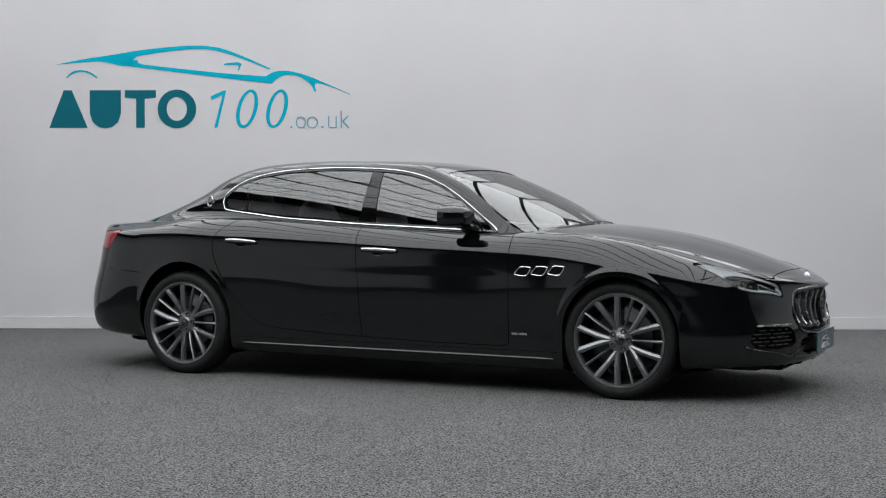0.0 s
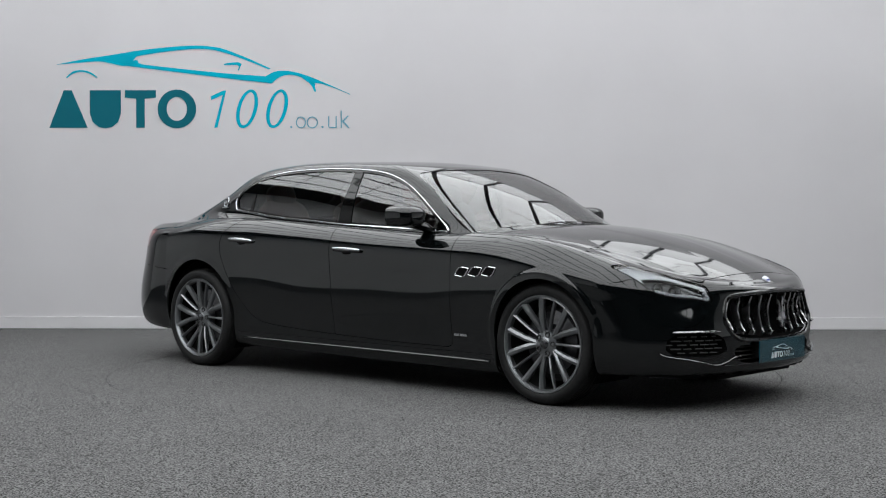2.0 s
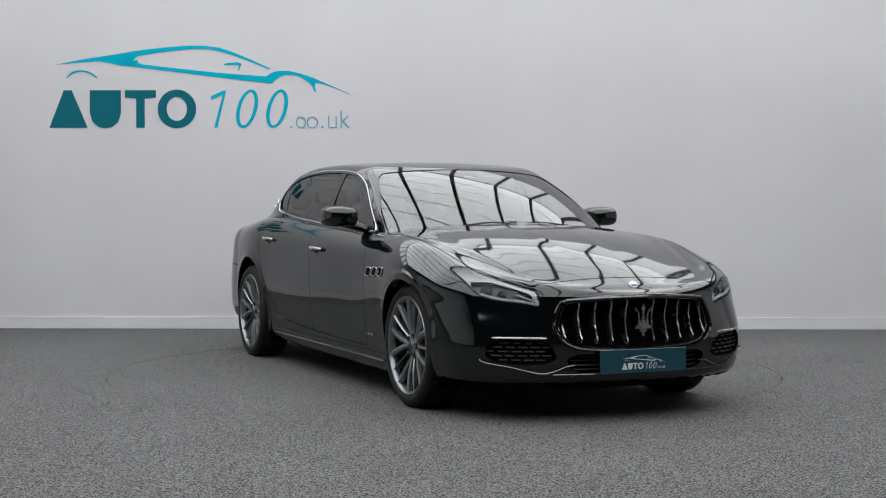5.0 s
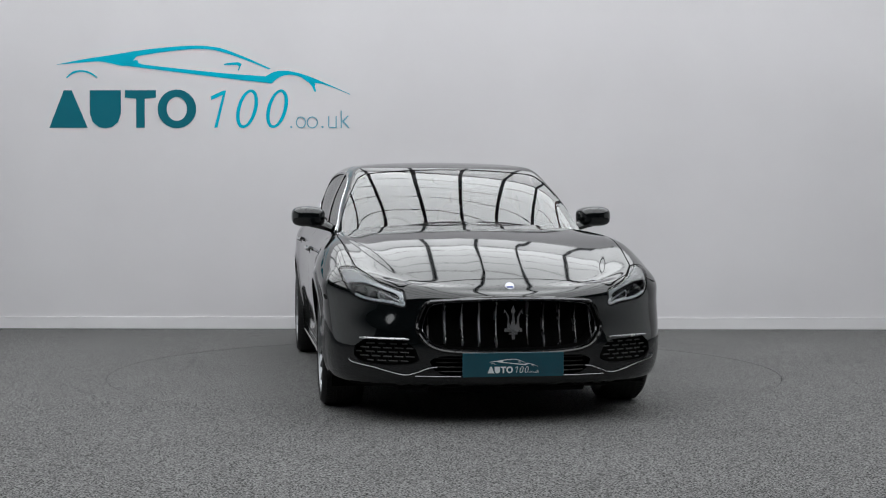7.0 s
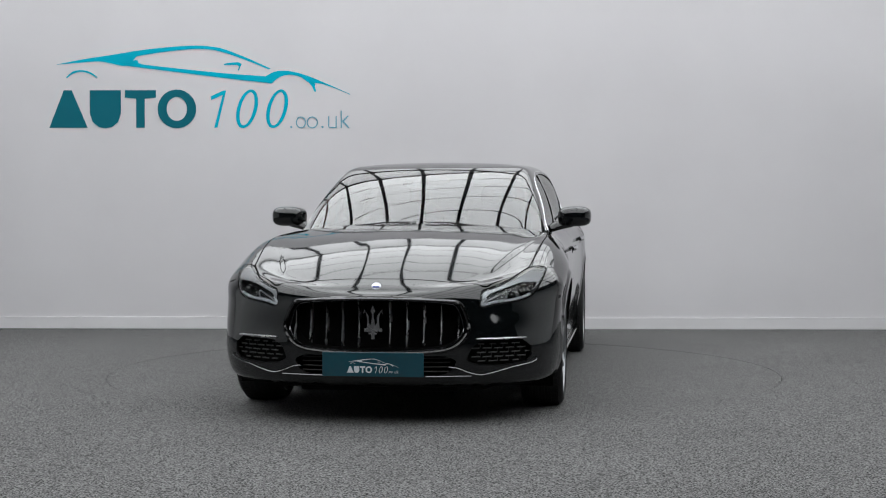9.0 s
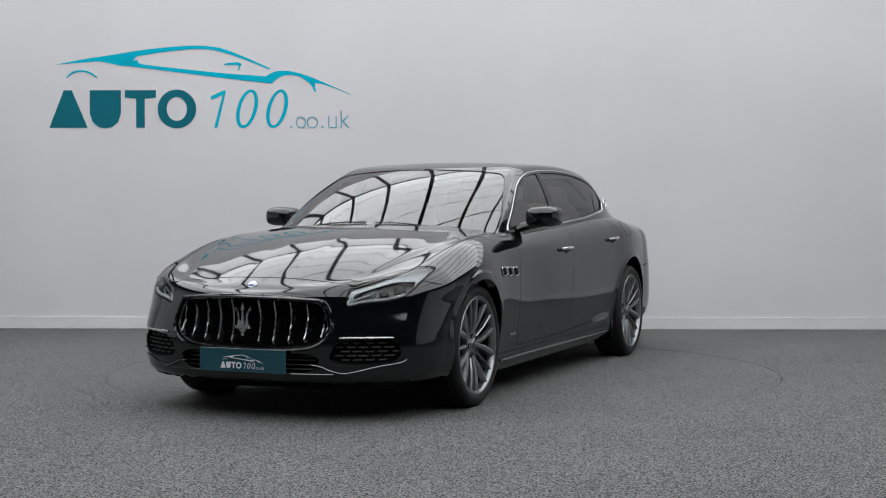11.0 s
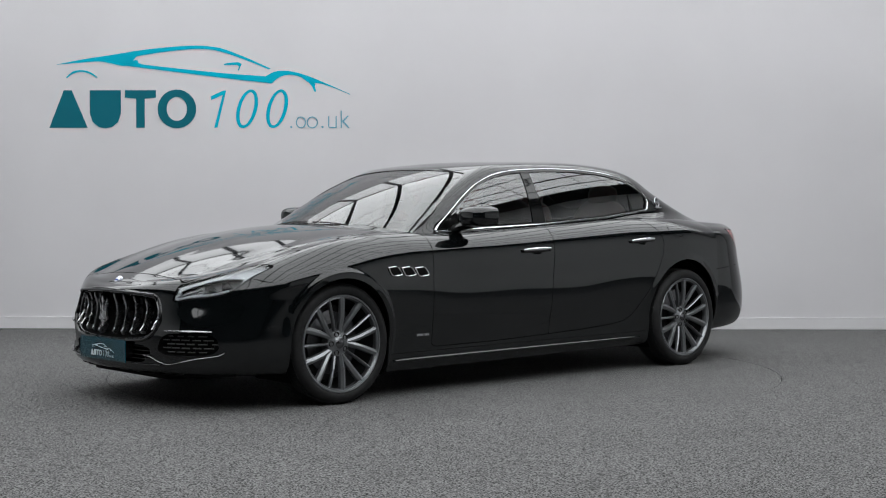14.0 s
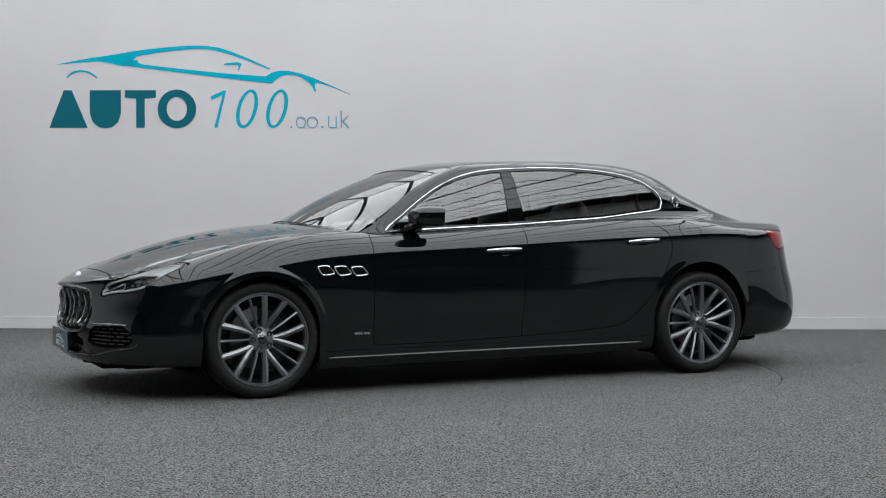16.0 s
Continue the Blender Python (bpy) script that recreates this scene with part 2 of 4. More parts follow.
class Shell:
    """A smooth surface piece that can be split along level lines."""

    def __init__(self, v, n, f):
        self.v, self.n, self.f = np.asarray(v, float), np.asarray(n, float), f

    def split(self, d):
        """Returns the pieces where d < 0 and where d >= 0, cut exactly at d = 0."""
        return self.keep(d, -1), self.keep(d, 1)

    def keep(self, d, sign):
        e = d * sign + (1e-9 if sign > 0 else 0)
        ok = e >= 0
        v, n, faces, cut = list(self.v), list(self.n), [], {}
        for f in self.f:
            k = [ok[i] for i in f]
            if all(k):
                faces.append(f)
            elif any(k):
                g = []
                for i, j in zip(f, (*f[1:], f[0])):
                    if ok[i]:
                        g.append(i)
                    if ok[i] != ok[j]:
                        key = (min(i, j), max(i, j))
                        if key not in cut:
                            a, b = key
                            t = e[a] / (e[a] - e[b])
                            cut[key] = len(v)
                            v.append(self.v[a] * (1 - t) + self.v[b] * t)
                            n.append(self.n[a] * (1 - t) + self.n[b] * t)
                        g.append(cut[key])
                if len(g) > 2:
                    faces.append(tuple(g))
        used = sorted({i for f in faces for i in f})
        idx = {o: k for k, o in enumerate(used)}
        return Shell(np.array([v[i] for i in used]).reshape(-1, 3), np.array([n[i] for i in used]).reshape(-1, 3),
                     [tuple(idx[i] for i in f) for f in faces])

    def mirrored(self):
        m = np.array([1, -1, 1])
        return Shell(self.v * m, self.n * m, [f[::-1] for f in self.f])

    def joined(self, other):
        k = len(self.v)
        return Shell(np.vstack([self.v, other.v]), np.vstack([self.n, other.n]), self.f + [tuple(i + k for i in f) for f in other.f])

    def offset(self, d):
        return Shell(self.v + self.n * d, self.n, self.f)

    def mesh(self, name, material, depth=0.0):
        """Mesh with the surface's own normals; its open edges turn inwards by depth."""
        v, n, faces = list(self.v), list(self.n), list(self.f)
        if depth:
            count = {}
            for f in self.f:
                for i, j in zip(f, (*f[1:], f[0])):
                    count[(i, j)] = 1
            lip = {}
            for i, j in count:
                if (j, i) not in count and not (abs(self.v[i][1]) < 1e-5 and abs(self.v[j][1]) < 1e-5):
                    for k in (i, j):
                        if k not in lip:
                            lip[k] = (len(v), len(v) + 1)
                            v += [self.v[k] - self.n[k] * 0.0005, self.v[k] - self.n[k] * depth]
                            n += [self.n[k] * 0.3, self.n[k] * 0.3]
                    faces.append((j, i, lip[i][1], lip[j][1]))
        return self._build(name, v, n, faces, material)

    def _build(self, name, v, n, faces, material):
        me = mesh_of(name, v, faces, material)
        nn = np.array(n)
        k = len(self.v)
        # the turned-in lip takes its own face normals
        nn[k:] = 0
        me.normals_split_custom_set_from_vertices([tuple(q) for q in nn])
        if len(faces) > len(self.f):
            me.materials.append(M_SEAM_SHADE)
            me.polygons.foreach_set("material_index", [0] * len(self.f) + [1] * (len(faces) - len(self.f)))
        return me

    def near(self, plane, a, b, where=None):
        """The point of the surface, and its normal, over a place in the xz, yz or xy plane."""
        i, j = {"xz": (0, 2), "yz": (1, 2), "xy": (0, 1)}[plane]
        d = (self.v[:, i] - a) ** 2 + (self.v[:, j] - b) ** 2
        if where is not None:
            d = np.where(where(self.v), d, 1e6)
        k = np.argsort(d)[:4]
        w = 1 / (d[k] + 1e-5)
        w /= w.sum()
        p, n = (self.v[k] * w[:, None]).sum(0), (self.n[k] * w[:, None]).sum(0)
        p[i], p[j] = a, b
        return p, n / np.linalg.norm(n)


def grid_shell(P):
    """Shell from an array of points [u, v, 3], normals by differences."""
    du = np.gradient(P, axis=0)
    dv = np.gradient(P, axis=1)
    N = np.cross(dv, du)
    L = np.linalg.norm(N, axis=2, keepdims=True)
    N = N / np.maximum(L, 1e-12)
    nu, nv = P.shape[:2]
    idx = np.arange(nu * nv).reshape(nu, nv)
    f = np.stack([idx[:-1, :-1], idx[:-1, 1:], idx[1:, 1:], idx[1:, :-1]], -1).reshape(-1, 4)
    V = P.reshape(-1, 3)
    f = [tuple(q) for q in f if np.linalg.norm(np.cross(V[q[2]] - V[q[0]], V[q[3]] - V[q[1]])) > 1e-9]
    return Shell(V, N.reshape(-1, 3), f)

# ---- the hall: wall, skirting, carpet, ceiling ----
WALL_Y, WALL_TURN = 13.21, -0.95      # metres from the eye, degrees
AXIS = Vector((0.007, 9.671, 0))
wall_pose = pose(0, WALL_Y, 0, 0, 0, WALL_TURN)


def slab(name, lo, hi, material, m=Matrix(), kind="structure", label="", category=""):
    ob = part(name, box_bm(lo, hi), material, None, at=m)
    return tagged(ob, label, category, kind=kind)


slab("wall_back", (-9, 0, -0.02), (9, 0.2, 3.5), M_WALL, wall_pose, label="plain lilac-grey painted studio wall", category="wall")
# unseen filler slabs: close the gaps that would reflect as dark spots
for lo, hi in ((-9, -6.54), (6.54, 9)):
    slab("wall_back_upper", (lo, 0, 3.5), (hi, 0.2, 4.6), M_WALL, wall_pose, label="unseen lilac-grey wall filling the gap beside the added glowing strip", category="wall")
skirt = part("baseboard", box_bm((-8.9, -0.018, 0.0), (8.9, -0.002, 0.105), 0.003), M_SKIRT, None, at=wall_pose)
tagged(skirt, "grey painted skirting board along the studio wall", "skirting", kind="structure")
part("skirting_lip", box_bm((-8.9, -0.0172, 0.105), (8.9, -0.002, 0.117), 0.003), M_SKIRT, skirt)
slab("wall_passage", (-9.2, -3.2, -0.02), (-9.0, 1.7, 4.6), M_DARKWALL, label="dark painted hall wall by the passage", category="wall")
# unseen side walls, white so that they brighten the car's flanks
slab("wall_west", (-9.2, 1.7, -0.02), (-9.0, 13.4, 4.6), M_BOUNCEWALL, label="unseen hall side wall, made white to brighten the car's flanks", category="wall")
slab("wall_east", (9.0, 3.2, -0.02), (9.2, 13.4, 4.6), M_BOUNCEWALL, label="unseen hall side wall, made white to brighten the car's flanks", category="wall")
slab("wall_entry", (9.0, -3.2, -0.02), (9.2, 3.2, 4.6), M_DARKWALL, label="dark painted hall wall by the entry", category="wall")
slab("wall_front", (-9, -3.4, -0.02), (9, -3.2, 4.6), M_DARKWALL, label="dark painted wall of the hall behind the stand", category="wall")

R_TABLE = 2.33
CARPET_X, CARPET_Y = 5.6, 3.4      # the carpet ends here; an unseen dark floor is added beyond


def ring_floor():
    """The carpet with the round opening for the turntable."""
    bm = bmesh.new()
    n = 128
    inner = [bm.verts.new((AXIS.x + R_TABLE * math.cos(2 * math.pi * k / n), AXIS.y + R_TABLE * math.sin(2 * math.pi * k / n), 0)) for k in range(n)]
    outer = []
    for k in range(n):
        a = 2 * math.pi * k / n
        c, s = math.cos(a), math.sin(a)
        t = min((CARPET_X - AXIS.x * np.sign(c)) / max(abs(c), 1e-6), ((13.45 - AXIS.y) if s > 0 else (AXIS.y - CARPET_Y)) / max(abs(s), 1e-6))
        outer.append(bm.verts.new((AXIS.x + t * c, AXIS.y + t * s, 0)))
    for k in range(n):
        j = (k + 1) % n
        bm.faces.new((inner[k], outer[k], outer[j], inner[j]))
    for x, y in ((-CARPET_X, 13.45), (CARPET_X, 13.45), (-CARPET_X, CARPET_Y), (CARPET_X, CARPET_Y)):
        v = bm.verts.new((x, y, 0))
        near = sorted(outer, key=lambda o: (o.co - v.co).length)[:2]
        bm.faces.new((v, near[0], near[1]))
    lip = [bm.verts.new(v.co + Vector((0, 0, -0.02))) for v in inner]
    for k in range(n):
        j = (k + 1) % n
        bm.faces.new((inner[j], lip[j], lip[k], inner[k]))
    bmesh.ops.recalc_face_normals(bm, faces=bm.faces[:])
    if sum(f.normal.z for f in bm.faces) < 0:
        bmesh.ops.reverse_faces(bm, faces=bm.faces[:])
    return bm


tagged(part("floor", ring_floor(), M_CARPET, None), "grey flecked loop-pile carpet of the studio", "carpet", kind="structure")
# unseen dark slabs, added so the lower doors reflect something dark
for lo, hi in (((-9, -3.2, -.068), (-CARPET_X, 13.45, -.003)), ((CARPET_X, -3.2, -.068), (9, 13.45, -.003)), ((-CARPET_X, -3.2, -.068), (CARPET_X, CARPET_Y, -.003))):
    slab("added_dark_floor", lo, hi, M_DARKWALL, label="unseen dark floor round the carpet, added to darken reflections", category="floor")
slab("subfloor", (-9, -3.2, -0.12), (9, 13.5, -0.07), M_DARKWALL, label="dark concrete below the carpet", category="floor")
table_bm = bmesh.new()
bmesh.ops.create_cone(table_bm, cap_ends=True, segments=128, radius1=R_TABLE - 0.005, radius2=R_TABLE - 0.005, depth=0.06)
turntable = part("turntable", table_bm, M_CARPET, None, at=Matrix.Translation(AXIS + Vector((0, 0, -0.031))))
ring_bm = lathe([(R_TABLE - .0052, .0285), (R_TABLE - .003, .0290), (R_TABLE - .0005, .0285)], 160)
part("edge_ring", ring_bm, M_SEAM_SHADE, turntable, "thin dark edge ring", True, pose(0, 0, 0, 90, 0, 0))
tagged(turntable, "round turntable covered in grey carpet, flush with the floor", "turntable")

CEIL_Z = 4.4
slab("ceiling", (-9.2, -3.4, CEIL_Z + 0.12), (9.2, 13.6, CEIL_Z + 0.25), M_DARKWALL, label="dark hall ceiling above the light panels", category="ceiling")


def ceiling_lights():
    """Glowing panels in rows, dark beams between the rows, thin bars across."""
    x0, x1, y0, y1, nx, ny = -6.504, 6.504, 1.669, 13.2, 17, 19
    dx, dy = (x1 - x0) / nx, (y1 - y0) / ny
    bm = bmesh.new()
    for i in range(nx):
        for j in range(ny):
            box_bm((x0 + i * dx + 0.02, y0 + j * dy + 0.008, CEIL_Z), (x0 + (i + 1) * dx - 0.02, y0 + (j + 1) * dy - 0.008, CEIL_Z + 0.02), bm=bm)
    lit = tagged(part("ceiling_light", bm, M_PANEL, None), "large glowing white ceiling light of square panels", "ceiling light", kind="structure")
    for i in range(nx + 1):
        part("beam", box_bm((x0 + i * dx - 0.034, y0 - 0.1, CEIL_Z - 0.012), (x0 + i * dx + 0.034, y1 + 0.02, CEIL_Z + 0.1)), M_BEAM, lit, "dark steel beam" if not i else "")
    for j in range(ny + 1):
        part("bar", box_bm((x0, y0 + j * dy - 0.009, CEIL_Z - 0.006), (x1, y0 + j * dy + 0.009, CEIL_Z + 0.05)), M_BEAM, lit)

    # unseen glowing strip over the wall, added for the reflections, divided like the ceiling
    glass = bmesh.new()
    for i in range(nx):
        box_bm((x0 + i * dx + 0.02, 0.06, 3.525), (x0 + (i + 1) * dx - 0.02, 0.08, 4.395), bm=glass)
    strip = tagged(part("reflection_strip", glass, M_ADDED_GLOW, None, at=wall_pose), "unseen glowing strip above the studio wall, added for the car's reflections", "window", kind="structure")
    for i in range(nx + 1):
        part("beam", box_bm((x0 + i * dx - 0.03, 0.0, 3.5), (x0 + i * dx + 0.03, 0.1, 4.4)), M_BEAM, strip)
    part("sill_bar", box_bm((-9, 0.0, 3.502), (9, 0.12, 3.52)), M_BEAM, strip)


ceiling_lights()

# ---- the car: surfaces ----
HUB_F, HUB_R, HUB_Z = 1.585, -1.585, 0.352
KN = (-2.0, -1.585, -1.1, -0.5, 0.1, 0.7, 1.1, 1.585, 1.95)
BODY_LINES = [  # half width, height over the knots; nose x, z; tail x, z; roundness of nose and tail
    ((.80, .84, .80, .80, .80, .80, .80, .84, .82), (.22, .19, .17, .16, .155, .15, .15, .17, .19), 2.43, .19, -2.50, .235, 2.35, 2.8),
    ((.885, .91, .90, .895, .89, .885, .885, .915, .90), (.25, .22, .20, .19, .18, .175, .17, .19, .215), 2.575, .225, -2.68, .27, 2.35, 2.8),
    ((.93, .945, .918, .908, .902, .898, .905, .945, .938), (.35, .37, .40, .375, .352, .335, .32, .33, .33), 2.590, .325, -2.73, .38, 2.35, 2.8),
    ((.945, .966, .938, .928, .923, .922, .934, .967, .942), (.53, .53, .54, .53, .52, .51, .50, .52, .48), 2.597, .45, -2.73, .54, 2.3, 2.7),
    ((.945, .972, .948, .932, .927, .926, .944, .976, .948), (.74, .72, .70, .69, .69, .69, .68, .69, .63), 2.601, .58, -2.69, .73, 1.95, 2.5),
    ((.918, .955, .937, .922, .917, .914, .925, .958, .945), (.955, .96, .945, .925, .905, .89, .87, .82, .745), 2.603, .668, -2.66, .95, 1.75, 2.4),
    ((.79, .84, .835, .825, .815, .805, .835, .85, .825), (1.035, 1.065, 1.068, 1.038, 1.008, .985, .97, .935, .845), 2.54, .702, -2.69, 1.025, 2.05, 2.5),
    ((.66, .69, .71, .72, .71, .70, .69, .65, .60), (1.06, 1.085, 1.07, 1.02, .99, .985, 1.0, .962, .880), 2.47, .738, -2.60, 1.035, 2.6, 2.5),
    ((.36, .36, .36, .36, .36, .36, .36, .35, .33), (1.075, 1.10, 1.08, 1.03, 1.0, 1.015, 1.036, .986, .912), 2.33, .796, -2.42, 1.05, 3.2, 2.5),
    ((0,) * 9, (1.08, 1.10, 1.08, 1.03, 1.0, 1.02, 1.046, .995, .924), 2.20, .843, -2.25, 1.06, 3.2, 2.5),
]


def cap(xa, xe, w, za, ze, sa, p, phi, ends):
    """An end of a line that rounds to the centre plane: superelliptic in plan."""
    sx, cy = np.sin(phi) ** (2 / p), np.maximum(np.cos(phi), 0) ** (2 / p)
    x, y = xa + (xe - xa) * sx, w * cy
    t = sx
    m0, m1 = sa * (xe - xa), (ze - za) * ends
    z = (2 * t**3 - 3 * t**2 + 1) * za + (t**3 - 2 * t**2 + t) * m0 + (3 * t**2 - 2 * t**3) * ze + (t**3 - t**2) * m1
    return np.stack([x, y, z], 1)


def screen_cap(xa, xe, w, za, ze, sa, n, ends):
    """The front end of a roof line: an even arc across the screen, turning fast at the pillar."""
    s = 1 - np.linspace(0, 1, n)[1:] ** 2
    g = .37 * s**2 + .63 * s**70
    t = 1 - g
    m0, m1 = sa * (xe - xa), (ze - za) * ends
    z = (2 * t**3 - 3 * t**2 + 1) * za + (t**3 - 2 * t**2 + t) * m0 + (3 * t**2 - 2 * t**3) * ze + (t**3 - t**2) * m1
    return np.stack([xa + (xe - xa) * t, w * s, z], 1)


def loft(lines, per):
    """Splines across the lines, per steps between neighbours."""
    L = np.array(lines)                      # line, u, 3
    k = len(L)
    vs = np.linspace(0, k - 1, (k - 1) * per + 1)
    P = np.zeros((L.shape[1], len(vs), 3))
    for u in range(L.shape[1]):
        for c in range(3):
            P[u, :, c] = spline(range(k), L[:, u, c])(vs)
    P[:, :, 1] = np.maximum(P[:, :, 1], 0)
    P[0, :, 1] = P[-1, :, 1] = 0
    return P


def half_shell(P):
    s = grid_shell(P)
    mid = np.abs(s.v[:, 1]) < 1e-6
    s.n[mid, 1] = 0
    s.n /= np.maximum(np.linalg.norm(s.n, axis=1, keepdims=True), 1e-9)
    return s


SWEEP = spline((.7, 1.0, 1.146, 1.479, 1.858, 2.223, 2.47, 2.56, 2.66, 2.8), (1.06, 1.052, 1.043, 1.013, .946, .836, .738, .700, .655, .58))


def body_surface():
    xm = np.linspace(-2.0, 1.95, 270)
    phi = (np.linspace(0, 1, 42)[1:]) ** 1.0 * math.pi / 2
    out = []
    for w, z, xf, zf, xr, zr, pf, pr in BODY_LINES:
        W, Z = spline(KN, w), spline(KN, z)
        mid = np.stack([xm, W(xm), Z(xm)], 1)
        sf = (Z(1.95) - Z(1.90)) / 0.05
        sr = (Z(-1.95) - Z(-2.0)) / 0.05
        front = cap(1.95, xf, w[-1], z[-1], zf, sf, pf, phi, 1.0)
        rear = cap(-2.0, xr, w[0], z[0], zr, sr, pr, phi, 1.0)
        out.append(np.vstack([rear[::-1], mid, front]))
    P = loft(out, 14)
    # the bonnet: one even sweep, with a slightly raised middle
    x, y = P[:, :, 0], np.abs(P[:, :, 1])
    share = np.clip((np.linspace(0, len(out) - 1, P.shape[1])[None, :] - 5.75) / 1.5, 0, 1) * np.clip((x - .85) / .3, 0, 1)
    share = share * share * (3 - 2 * share)
    P[:, :, 2] += share * (SWEEP(x + .35 * y**2) - .05 * y**2 - P[:, :, 2])
    top = np.clip((x - .8) / .8, 0, 1) * np.clip((2.46 - x) / .3, 0, 1)
    P[:, :, 2] += 0.0021 * top / (1 + np.exp((y - (.177 - .09 * (x - 1.7))) / .011)) * (P[:, :, 2] > .7)
    # a pressed crease along each side of the bonnet, running in to the nose
    crest = np.clip((x - .95) / .5, 0, 1) * np.clip((2.40 - x) / .2, 0, 1) * (P[:, :, 2] > .68)
    off = y - (.706 - .294 * (x - 1.70))
    P[:, :, 2] += .0045 * crest * np.where(off < 0, np.exp(-(off / .075) ** 2), np.exp(-(off / .022) ** 2))
    # flat lips round the wheel openings
    for hx, hz, r, band, ramp, rise in ((HUB_F + .006, HUB_Z + .014, .368, .058, .026, .010), (HUB_R - .005, HUB_Z + .042, .383, .052, .05, .006)):
        q = np.clip((r + band - np.hypot(x - hx, P[:, :, 2] - hz)) / ramp, 0, 1)
        P[:, :, 1] += np.where(y > .75, rise * q * q * (3 - 2 * q), 0)
    return half_shell(P)


CENTRE = spline((-2.7, -2.45, -2.25, -2.07, -1.83, -1.56, -1.27, -.888, -.418, .034, .28, .467, .719, .965, 1.146, 1.30),
                (1.0, 1.045, 1.078, 1.135, 1.238, 1.374, 1.452, 1.485, 1.48, 1.462, 1.422, 1.366, 1.264, 1.142, 1.045, .955))
BELT = spline((-2.2, -1.75, -1.36, -1.136, -.86, -.29, .425, .76), (1.10, 1.13, 1.13, 1.108, 1.079, 1.039, 1.008, .992))
CANT = spline((-2.0, -1.5, -1.2, -.9, -.6, -.3, 0, .4), (1.305, 1.366, 1.397, 1.425, 1.435, 1.432, 1.412, 1.375))
REAR_WIDER = {.35: .012, .7: .030, 1: .034, 1.62: .02}      # the rear quarters stand more upright
ROOF_LEVELS = [  # share between belt and cant, half width, front start, front x, rear start, rear x
    (-.22, .845, .42, 1.28, -1.1, -2.66), (0, .80, .38, 1.16, -1.1, -2.52), (.35, .768, .18, .93, -1.1, -2.30), (.7, .712, .0, .68, -1.1, -1.96),
    (1, .642, -.2, .36, -1.1, -1.70), (1.62, .52, -.3, .21, -1.1, -1.50), (1.87, .33, -.4, .03, -1.1, -1.42), (1.95, .14, -.45, -.2, -1.1, -1.25), (2, 0, -.5, -.4, -1.1, -1.15)]


def roof_surface():
    t = np.linspace(0, 1, 110)
    phi = np.linspace(0, 1, 50)[1:] * math.pi / 2
    out = []
    for f, w, fa, fx, ra, rx in ROOF_LEVELS:
        def zz(x):
            b, c, m = BELT(x), CANT(x), CENTRE(x)
            return b + f * (c - b) if f <= 1 else c + (f - 1) * (m - c)
        x = ra + (fa - ra) * t
        q = np.clip((-.25 - x) / .8, 0, 1)
        dw = REAR_WIDER.get(f, 0)
        mid = np.stack([x, w + dw * q * q * (3 - 2 * q), zz(x)], 1)
        sf, sr = (zz(fa) - zz(fa - .05)) / .05, (zz(ra + .05) - zz(ra)) / .05
        front = screen_cap(fa, fx, w, float(zz(fa)), float(CENTRE(fx)), float(sf), 60, 1.3)
        rear = cap(ra, rx, w + dw, float(zz(ra)), float(CENTRE(rx)), float(sr), 2.3, phi, 1.3)
        out.append(np.vstack([rear[::-1], mid, front]))
    return half_shell(loft(out, 8))


def circle(cx, cz, r, n=48):
    return [(cx + r * math.cos(2 * math.pi * k / n), cz + r * math.sin(2 * math.pi * k / n)) for k in range(n)]


DOOR_F = [(.845, 1.02), (.866, .95), (.868, .86), (.868, .68), (.862, .40), (.855, .300), (.82, .286), (.33, .290), (-.187, .306), (-.205, .66), (-.222, .90), (-.229, 1.06)]
DOOR_R = [(-.229, 1.06), (-.222, .90), (-.205, .66), (-.187, .306), (-.51, .319), (-.82, .338), (-.95, .358), (-1.03, .395), (-1.10, .46), (-1.188, .562), (-1.281, .715),
          (-1.325, .82), (-1.335, .90), (-1.315, .975), (-1.25, 1.03), (-1.13, 1.10), (-1.0, 1.2)]
GRILLE = smooth_loop([(0, .672), (.24, .662), (.40, .648), (.452, .622), (.487, .53), (.478, .475), (.42, .415), (.30, .388), (0, .378),
                      (-.30, .388), (-.42, .415), (-.478, .475), (-.487, .53), (-.452, .622), (-.40, .648), (-.24, .662)])
INTAKE = [(.755, .448), (.545, .440), (.50, .405), (.475, .345), (.53, .318), (.66, .312), (.775, .325), (.805, .36), (.80, .41)]
MOUTH = [(-.1, .368), (.37, .368), (.43, .345), (.41, .30), (.36, .268), (-.1, .262)]
LAMP = smooth_loop([(.862, .796), (.850, .812), (.815, .818), (.774, .812), (.742, .793), (.709, .770), (.664, .747), (.62, .727), (.578, .712), (.550, .700), (.543, .66), (.540, .619), (.556, .612), (.625, .628),
                    (.69, .636), (.741, .644), (.785, .660), (.820, .695), (.846, .745)], 4)
TAIL = smooth_loop([(.60, .955), (.80, .985), (.96, .995), (.96, .88), (.90, .855), (.78, .87), (.62, .90)], 4)
HOOD = [(2.42, -.2), (2.42, .05), (2.408, .22), (2.394, .40), (2.40, .50), (2.42, .56), (2.25, .70), (2.07, .772), (1.77, .805), (1.4, .825), (1.05, .815), (.80, .77), (.70, .73), (.70, -.2)]
